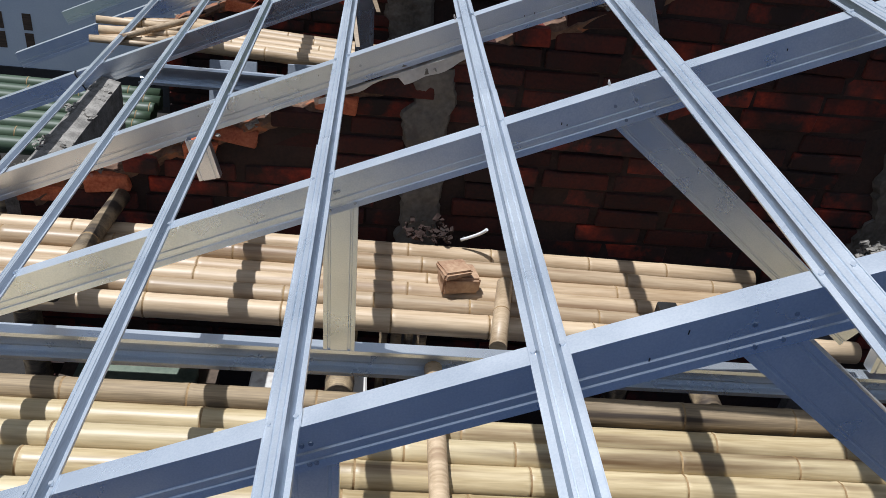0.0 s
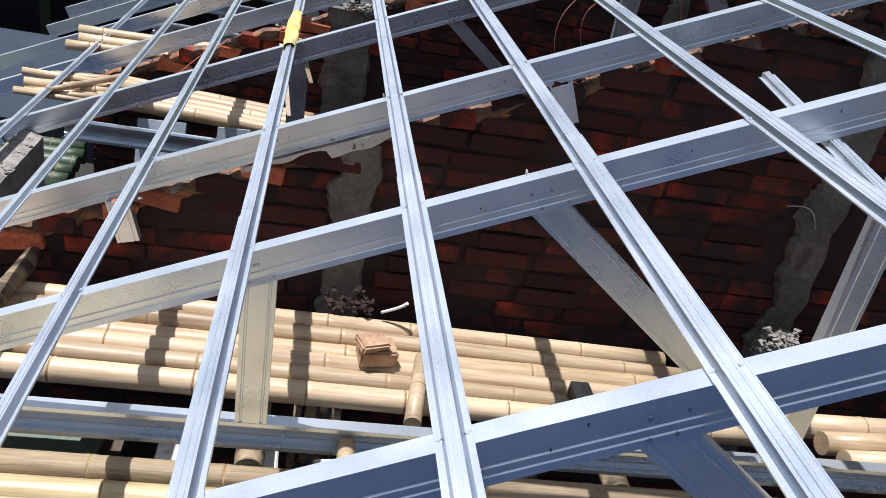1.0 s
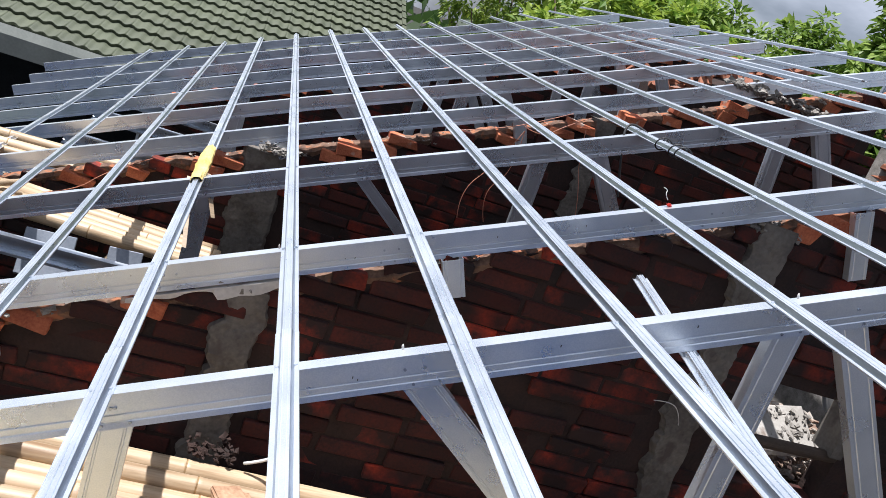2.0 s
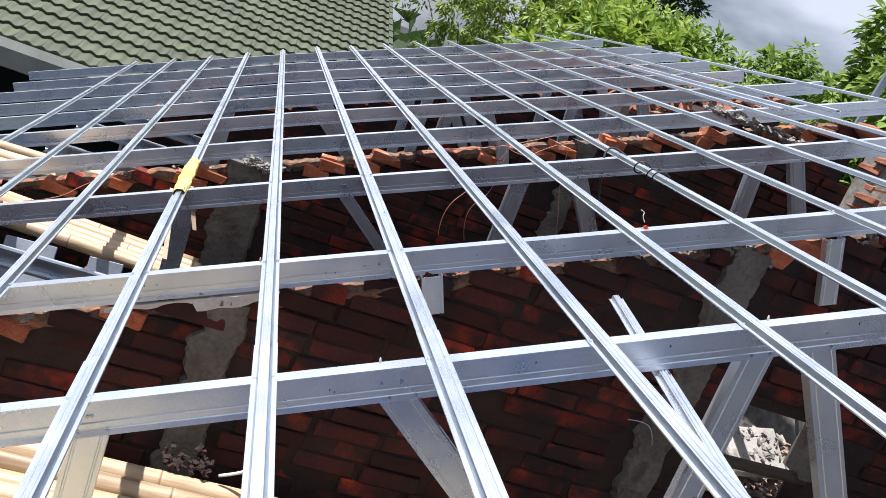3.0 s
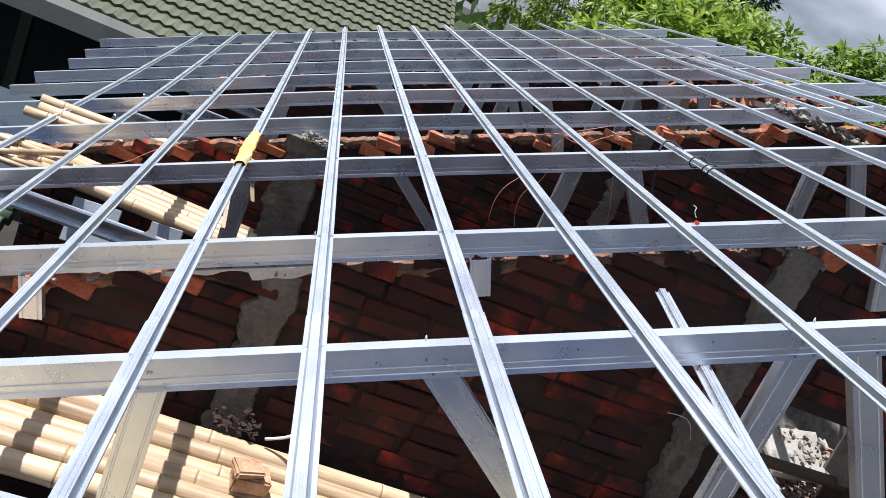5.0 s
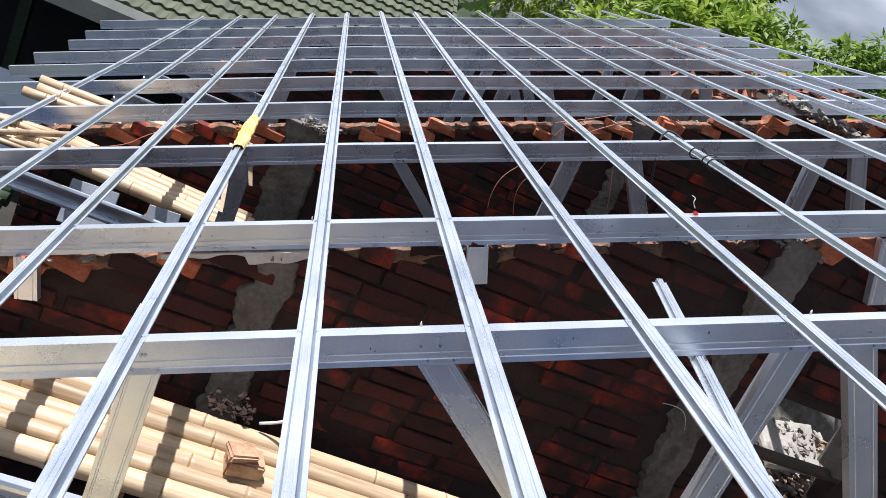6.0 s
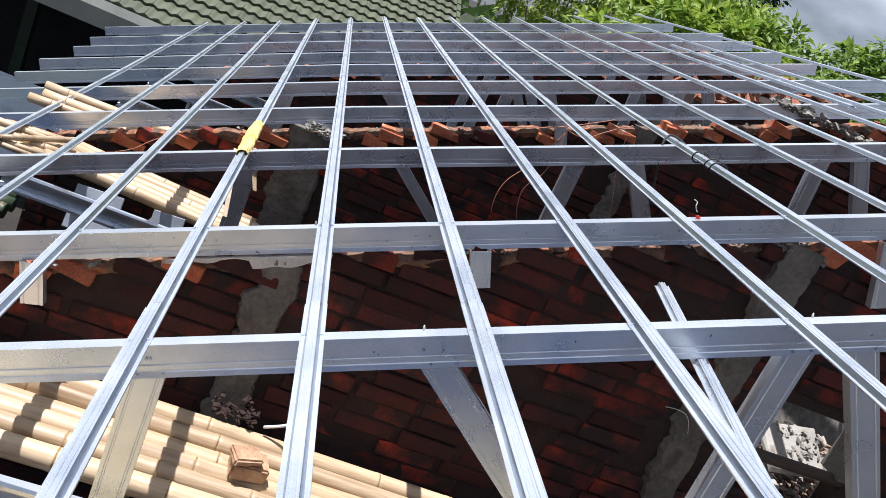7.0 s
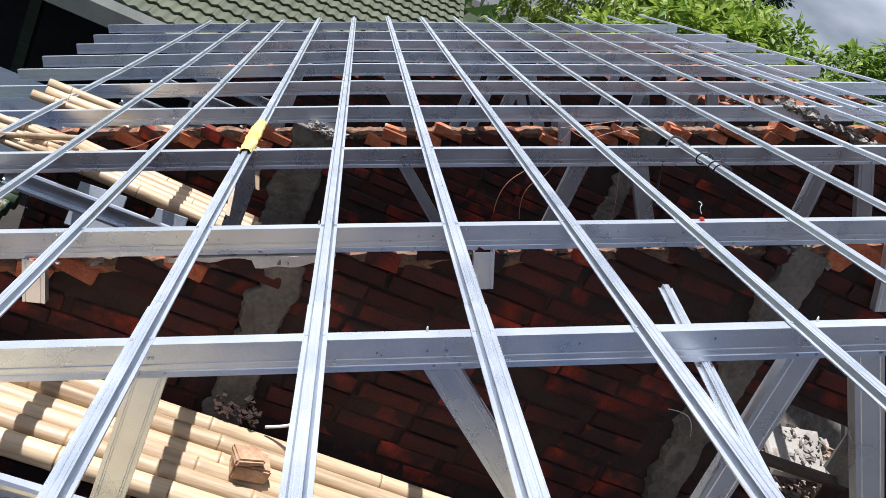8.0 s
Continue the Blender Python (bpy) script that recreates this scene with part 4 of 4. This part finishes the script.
for k in range(4):
    bm = bmesh.new()
    tube(bm, [V((3.72 + 0.06 * k, 2.75, 4.6)), V((3.80 + 0.07 * k, 2.80, 5.10 - 0.03 * k))], 0.012, 6)
    tagged(part("rebar", bm, PLASTER), "thin pale reinforcing rod standing behind the wall", "rod", "rods")
for k, (x0, y0, x1, y1) in enumerate(((2.6, 3.5, 3.5, 4.3), (2.2, 5.2, 3.4, 5.8))):
    bm = bmesh.new()
    for j in range(110):
        x, y = rng.uniform(x0, x1), rng.uniform(y0, y1)
        c = V((x, y, wall_top(x, 0.16) - 0.02 + rng.uniform(-0.02, 0.02)))
        o = Euler((rng.uniform(-0.4, 0.4), rng.uniform(-0.8, 0), rng.uniform(0, 3))).to_matrix().to_4x4()
        s0 = len(bm.verts)
        q = rng.uniform(0.3, 0.7)
        box(bm, (-0.10 * q, -0.05 * q, -0.025 * q), (0.10 * q, 0.05 * q, 0.025 * q), 0.005, rng)
        bm.verts.ensure_lookup_table()
        bmesh.ops.transform(bm, matrix=Matrix.Translation(c) @ o, verts=bm.verts[s0:])
    ob = part("tile_rubble", bm, RUBBLE_TOP)
    tagged(ob, "broken orange bricks and tiles heaped under the far rafters", "rubble", kind="stuff")
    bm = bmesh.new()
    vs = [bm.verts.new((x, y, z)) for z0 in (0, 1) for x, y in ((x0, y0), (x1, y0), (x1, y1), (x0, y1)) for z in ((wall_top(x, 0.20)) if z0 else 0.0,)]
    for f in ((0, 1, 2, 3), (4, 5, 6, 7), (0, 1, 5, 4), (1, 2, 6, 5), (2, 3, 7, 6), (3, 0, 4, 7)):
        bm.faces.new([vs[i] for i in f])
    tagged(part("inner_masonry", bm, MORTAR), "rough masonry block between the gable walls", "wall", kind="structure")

# ---- walls that close the house beside, and an unseen blue reflector behind ----
# the south wall is unseen, added so that the steel webs reflect blue
for name, lo, hi in (("wall_south", (-4.5, -3.1, 0), (5.2, -2.95, 5.0)), ("wall_north", (-0.9, 7.3, 0), (3.5, 7.45, 3.1))):
    bm = bmesh.new()
    box(bm, lo, hi)
    tagged(part(name, bm, REFLECTOR_BLUE if name == "wall_south" else CONCRETE), "unseen blue wall added behind the viewpoint to tint the steel" if name == "wall_south" else "plain grey cement wall closing the building site", "wall", kind="structure")
bm = bmesh.new()
box(bm, (3.45, -2.9, 0), (3.58, 7.3, 4.5))
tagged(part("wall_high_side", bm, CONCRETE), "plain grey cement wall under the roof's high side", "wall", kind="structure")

# ---- neighbour's house with the green tiled roof ----
house = thing("neighbour_house", (-2.0, 9.2, 0), "neighbour's house with a green tiled roof and pale blue wall", "house")
hinv = house.matrix_basis.inverted()
EAVE_Y, EAVE_Z, RISE, VERGE = 8.5, 2.72, 0.342, 2.07
XW = -9.0




def house_part(name, bm, mat, label="", parent=None):
    ob = part(name, bm, mat, parent or house, label)
    ob.data.transform(hinv)
    return ob


bm = bmesh.new()
box(bm, (XW, 8.40, 0.36), (VERGE - 0.3, 8.52, 1.42))
low_wall = house_part("wall", bm, BLUE_WALL, "pale blue painted low wall")
# added strip: the darkness below the low wall is put into its colour
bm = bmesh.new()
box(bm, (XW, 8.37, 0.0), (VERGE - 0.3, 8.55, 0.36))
house_part("plinth", bm, DARK_WALL, "dark strip added to fill the dark band below the low wall")
bm = bmesh.new()
box(bm, (-3.55, 10.0, 0.0), (-3.41, 10.14, 3.2))
house_part("post", bm, GREEN_CANE, "dim green porch post")
# back of the porch, its darkness painted rather than left to the light
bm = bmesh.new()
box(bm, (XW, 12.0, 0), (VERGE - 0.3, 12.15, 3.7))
house_part("wall", bm, DARK_WALL, "inner porch wall, the porch's shade put into its near-black colour")
bm = bmesh.new()
box(bm, (VERGE - 0.42, 9.32, 0), (VERGE - 0.3, 14.0, 3.0))
house_part("wall", bm, BLUE_WALL)
for x in (-7.2, -1.0):
    bm = bmesh.new()
    box(bm, (x - 0.15, 9.16, 1.0), (x + 0.15, 9.36, 2.75))
    bmesh.ops.bevel(bm, geom=list(bm.edges), offset=0.01, segments=1, affect="EDGES")
    house_part("column", bm, WHITE, "white painted porch column")
for x in (-5.05, -4.72, -4.38, -4.05):
    for z in (0.12, 0.36):
        bm = bmesh.new()
        box(bm, (x - 0.05, 8.392, z + 0.48), (x + 0.05, 8.41, z + 0.68))
        house_part("vent", bm, DARK_WOOD, "narrow dark vent slot")
bm = bmesh.new()
fl = [(EAVE_Y - 0.10, EAVE_Z - 0.34), (EAVE_Y + 0.0, EAVE_Z - 0.34), (EAVE_Y + 0.0, EAVE_Z - 0.10), (EAVE_Y + 0.10, EAVE_Z - 0.06), (EAVE_Y - 0.10, EAVE_Z - 0.02), (EAVE_Y - 0.14, EAVE_Z - 0.12)]
r0 = [bm.verts.new((XW, y, z)) for y, z in fl]
r1 = [bm.verts.new((VERGE - 0.06, y, z)) for y, z in fl]
for i in range(6):
    bm.faces.new((r0[i], r0[(i + 1) % 6], r1[(i + 1) % 6], r1[i]))
bm.faces.new(r0)
bm.faces.new(r1)
house_part("gutter", bm, FASCIA, "pale grey-green gutter and fascia board")
bm = bmesh.new()
box(bm, (XW, EAVE_Y + 0.02, EAVE_Z - 0.36), (VERGE - 0.1, 9.2, EAVE_Z - 0.33))
house_part("soffit", bm, FASCIA)
bm = bmesh.new()
deck = [(EAVE_Y, EAVE_Z - 0.10), (EAVE_Y, EAVE_Z - 0.03), (15.5, EAVE_Z - 0.03 + (15.5 - EAVE_Y) * RISE), (15.5, EAVE_Z - 0.10 + (15.5 - EAVE_Y) * RISE)]
r0 = [bm.verts.new((XW, y, z)) for y, z in deck]
r1 = [bm.verts.new((VERGE, y, z)) for y, z in deck]
for i in range(4):
    bm.faces.new((r0[i], r0[(i + 1) % 4], r1[(i + 1) % 4], r1[i]))
bm.faces.new(r0)
bm.faces.new(r1)
roof = house_part("roof", bm, TILE, "green concrete tile roof with dark course shadows")

TW, TL = 0.30, 0.295
PITCH = math.atan(RISE)


def tile_mesh(seed):
    """One interlocking roof tile: two shallow rolls, a thick drooping front edge."""
    bm = bmesh.new()
    n = 12
    top = []
    for j, yy in enumerate((0.0, 0.02, TL + 0.06)):
        lift = 0.050 - 0.040 * (yy / TL)
        line = []
        for i in range(n + 1):
            x = TW * (i / n - 0.5)
            wave = 0.009 * math.cos(4 * math.pi * i / n) - (0.006 if i in (0, n) else 0)
            dip = -0.006 if j == 0 else 0
            line.append(bm.verts.new((x, yy + (0.013 * math.cos(4 * math.pi * i / n) if j < 2 else 0), lift + wave + dip)))
        top.append(line)
    front = [bm.verts.new((q.co.x, q.co.y + 0.004, q.co.z - 0.042)) for q in top[0]]
    for r0, r1 in zip(top, top[1:]):
        for i in range(n):
            bm.faces.new((r0[i], r0[i + 1], r1[i + 1], r1[i])).smooth = True
    for i in range(n):
        bm.faces.new((front[i], front[i + 1], top[0][i + 1], top[0][i]))
    for i in (0, n):
        bm.faces.new((front[i], top[0][i], top[1][i], top[2][i]))
    return mesh_of("roof_tile", bm, TILE)


TILES = [tile_mesh(k) for k in range(2)]
rng = random.Random(77)
rest_pts = []
count = 0
house_at = house.matrix_basis.translation
for row in range(24):
    s = row * TL
    y, z = EAVE_Y - 0.06 + s * math.cos(PITCH), EAVE_Z - 0.035 + s * math.sin(PITCH)
    for col in range(24):
        x = VERGE - TW / 2 - col * TW
        if x < -4.6 or (row > 9 and x < -2.6):
            continue
        m = Matrix.Translation((x, y, z)) @ Euler((PITCH + radians(rng.uniform(-0.6, 0.6)), 0, radians(rng.uniform(-0.5, 0.5)))).to_matrix().to_4x4()
        if count < 300:
            ob = new("roof_tile", rng.choice(TILES))
            ob.parent = roof
            ob.matrix_basis = Matrix.Translation(-house_at) @ m
            count += 1
        else:
            rest_pts.append(m)
verts, faces = [], []
src = TILES[0]
for m in rest_pts:
    k = len(verts)
    verts += [tuple(m @ q.co) for q in src.vertices]
    faces += [[k + i for i in f.vertices] for f in src.polygons]
if verts:
    me = bpy.data.meshes.new("upper_tiles")
    me.from_pydata(verts, [], faces)
    me.materials.append(TILE)
    ob = new("upper_tiles", me)
    me.transform(hinv)
    ob.parent = roof
    ob["kind"] = "stuff"
# verge trim
bm = bmesh.new()
for row in range(24):
    s = row * TL
    y, z = EAVE_Y - 0.07 + s * math.cos(PITCH), EAVE_Z - 0.02 + s * math.sin(PITCH)
    a = V((VERGE - 0.02, y, z))
    b = V((VERGE - 0.02, y + (TL + 0.04) * math.cos(PITCH), z + (TL + 0.04) * math.sin(PITCH) - 0.02))
    up = V((0, -math.sin(PITCH), math.cos(PITCH)))
    prism(bm, [(-0.02, -0.06), (-0.02, 0.045), (0.05, 0.045), (0.05, -0.06)], a, b, V((1, 0, 0)), up)
ob = house_part("verge_tiles", bm, TILE, "", roof)
ob["kind"] = "stuff"


# ---- trees ----
def tree(x, y, height, radius, crown_low, seed, leaf, leaf_len, leaf_wide, clumps, per, label, trunk_r=0.14, droop=0.5, flat=1.0):
    rng = random.Random(seed)
    base = V((x, y, 0))
    tr = thing("tree", base, label, "tree", "trees")
    bm = bmesh.new()
    fork = crown_low * 0.9
    lean = V((rng.uniform(-0.3, 0.3), rng.uniform(-0.3, 0.3), 0))
    pts = [lean * (k / 6) ** 2 + V((0.04 * math.sin(k * 1.7), 0.04 * math.cos(k * 2.1), fork * k / 6)) for k in range(7)]
    tube(bm, pts, [trunk_r * (1.25 - 0.5 * k / 6) for k in range(7)], 10)
    tips = []
    for b in range(9):
        ang = b * 2.4 + rng.uniform(-0.3, 0.3)
        out = radius * rng.uniform(0.45, 0.9)
        rise = (height - fork) * rng.uniform(0.35, 0.95)
        start = pts[-1] - V((0, 0, rng.uniform(0, 0.25) * fork))
        end = start + V((math.cos(ang) * out, math.sin(ang) * out, rise))
        mid = start.lerp(end, 0.5) + V((0, 0, -0.12 * rise))
        tube(bm, [start, start.lerp(mid, 0.6), mid, end], [trunk_r * 0.5, trunk_r * 0.38, trunk_r * 0.28, trunk_r * 0.08], 7)
        tips += [mid, mid.lerp(end, 0.5), end]
    part("trunk", bm, BARK, tr)
    verts, faces = [], []
    mid_z = (height + crown_low) / 2
    half = (height - crown_low) / 2
    for c in range(clumps):
        if c < len(tips):
            o = tips[c]
        else:
            while True:
                q = V((rng.uniform(-1, 1), rng.uniform(-1, 1), rng.uniform(-1, 1)))
                if 0.25 < q.length < 1.0:
                    break
            bump = 0.72 + 0.55 * noise.noise(q.normalized() * 2.3 + V((seed, 0, 0)))
            q = q.normalized() * (q.length ** 0.4) * bump
            o = lean + V((q.x * radius, q.y * radius * flat, mid_z + q.z * half))
        out = (o - V((0, 0, mid_z - half * 0.6)) - lean).normalized()
        for k in range(per):
            d = (out * 0.6 + V((rng.gauss(0, 1), rng.gauss(0, 1), rng.gauss(0, 0.7)))).normalized()
            s = o + d * leaf_len * rng.uniform(0.1, 1.1)
            ld = (d + V((0, 0, -droop * rng.uniform(0.3, 1.6)))).normalized()
            sd = ld.cross(V((rng.gauss(0, 0.4), rng.gauss(0, 0.4), 1))).normalized()
            L, wd = leaf_len * rng.uniform(0.7, 1.2), leaf_wide * rng.uniform(0.7, 1.2)
            nrm = sd.cross(ld)
            i0 = len(verts)
            verts += [tuple(s), tuple(s + ld * L * 0.45 + sd * wd / 2 + nrm * wd * 0.15), tuple(s + ld * L), tuple(s + ld * L * 0.45 - sd * wd / 2 + nrm * wd * 0.15)]
            faces += [(i0, i0 + 1, i0 + 2), (i0, i0 + 2, i0 + 3)]
    me = bpy.data.meshes.new("crown")
    me.from_pydata(verts, [], faces)
    me.materials.append(leaf)
    ob = new("crown", me)
    ob.parent = tr
    return tr


tree(5.9, 18.6, 9.4, 3.2, 3.0, 1, LEAF, 0.20, 0.065, 700, 26, "tall mango tree with bright yellow-green drooping leaves", droop=0.9)
tree(6.9, 15.6, 7.4, 2.5, 2.8, 2, LEAF, 0.20, 0.065, 600, 26, "mango tree with sunlit yellow-green leaves", droop=0.9)
tree(8.4, 19.5, 11.0, 2.6, 5.0, 3, LEAF_DARK, 0.20, 0.09, 360, 22, "tall dark-leaved tree standing against the sky", droop=0.3)
tree(6.5, 12.4, 6.5, 2.5, 2.2, 4, LEAF, 0.22, 0.10, 900, 36, "low bushy tree with sunlit green leaves", droop=0.6)
tree(7.8, 11.0, 6.45, 2.2, 2.2, 5, LEAF_BROAD, 0.17, 0.085, 800, 36, "low bushy tree with broad green leaves", droop=0.6)
tree(8.4, 8.2, 8.0, 1.35, 2.6, 6, LEAF_BROAD, 0.19, 0.095, 620, 36, "broad-leaved tree with large light green leaves", droop=0.8)
tree(6.45, 5.6, 6.1, 1.2, 2.4, 7, LEAF_BROAD, 0.17, 0.085, 560, 36, "broad-leaved tree close behind the roof's edge", droop=0.8)
tree(9.0, 7.6, 7.8, 1.9, 2.6, 8, LEAF_BROAD, 0.17, 0.085, 380, 36, "broad-leaved tree with large light green leaves", droop=0.8)
tree(5.2, 8.6, 5.6, 1.5, 2.2, 9, LEAF_BROAD, 0.17, 0.08, 300, 36, "low bushy tree just behind the roof's high side", droop=0.6)

# far woods closing the horizon
rng = random.Random(99)
verts, faces = [], []
for k in range(9000):
    a = rng.uniform(0, 2 * math.pi)
    d = rng.uniform(42, 60)
    h = rng.uniform(0, 1) ** 0.7 * (4.2 + 1.6 * noise.noise(V((math.cos(a) * 9, math.sin(a) * 9, 0))))
    c = V((math.cos(a) * d, math.sin(a) * d, h))
    i0 = len(verts)
    for j in range(3):
        verts.append(tuple(c + V((rng.uniform(-1, 1), rng.uniform(-1, 1), rng.uniform(-1, 1))) * 0.9))
    faces.append((i0, i0 + 1, i0 + 2))
me = bpy.data.meshes.new("far_woods")
me.from_pydata(verts, [], faces)
me.materials.append(LEAF_DARK)
tagged(new("far_woods", me), "distant dark green woods along the horizon", "woods", kind="stuff")
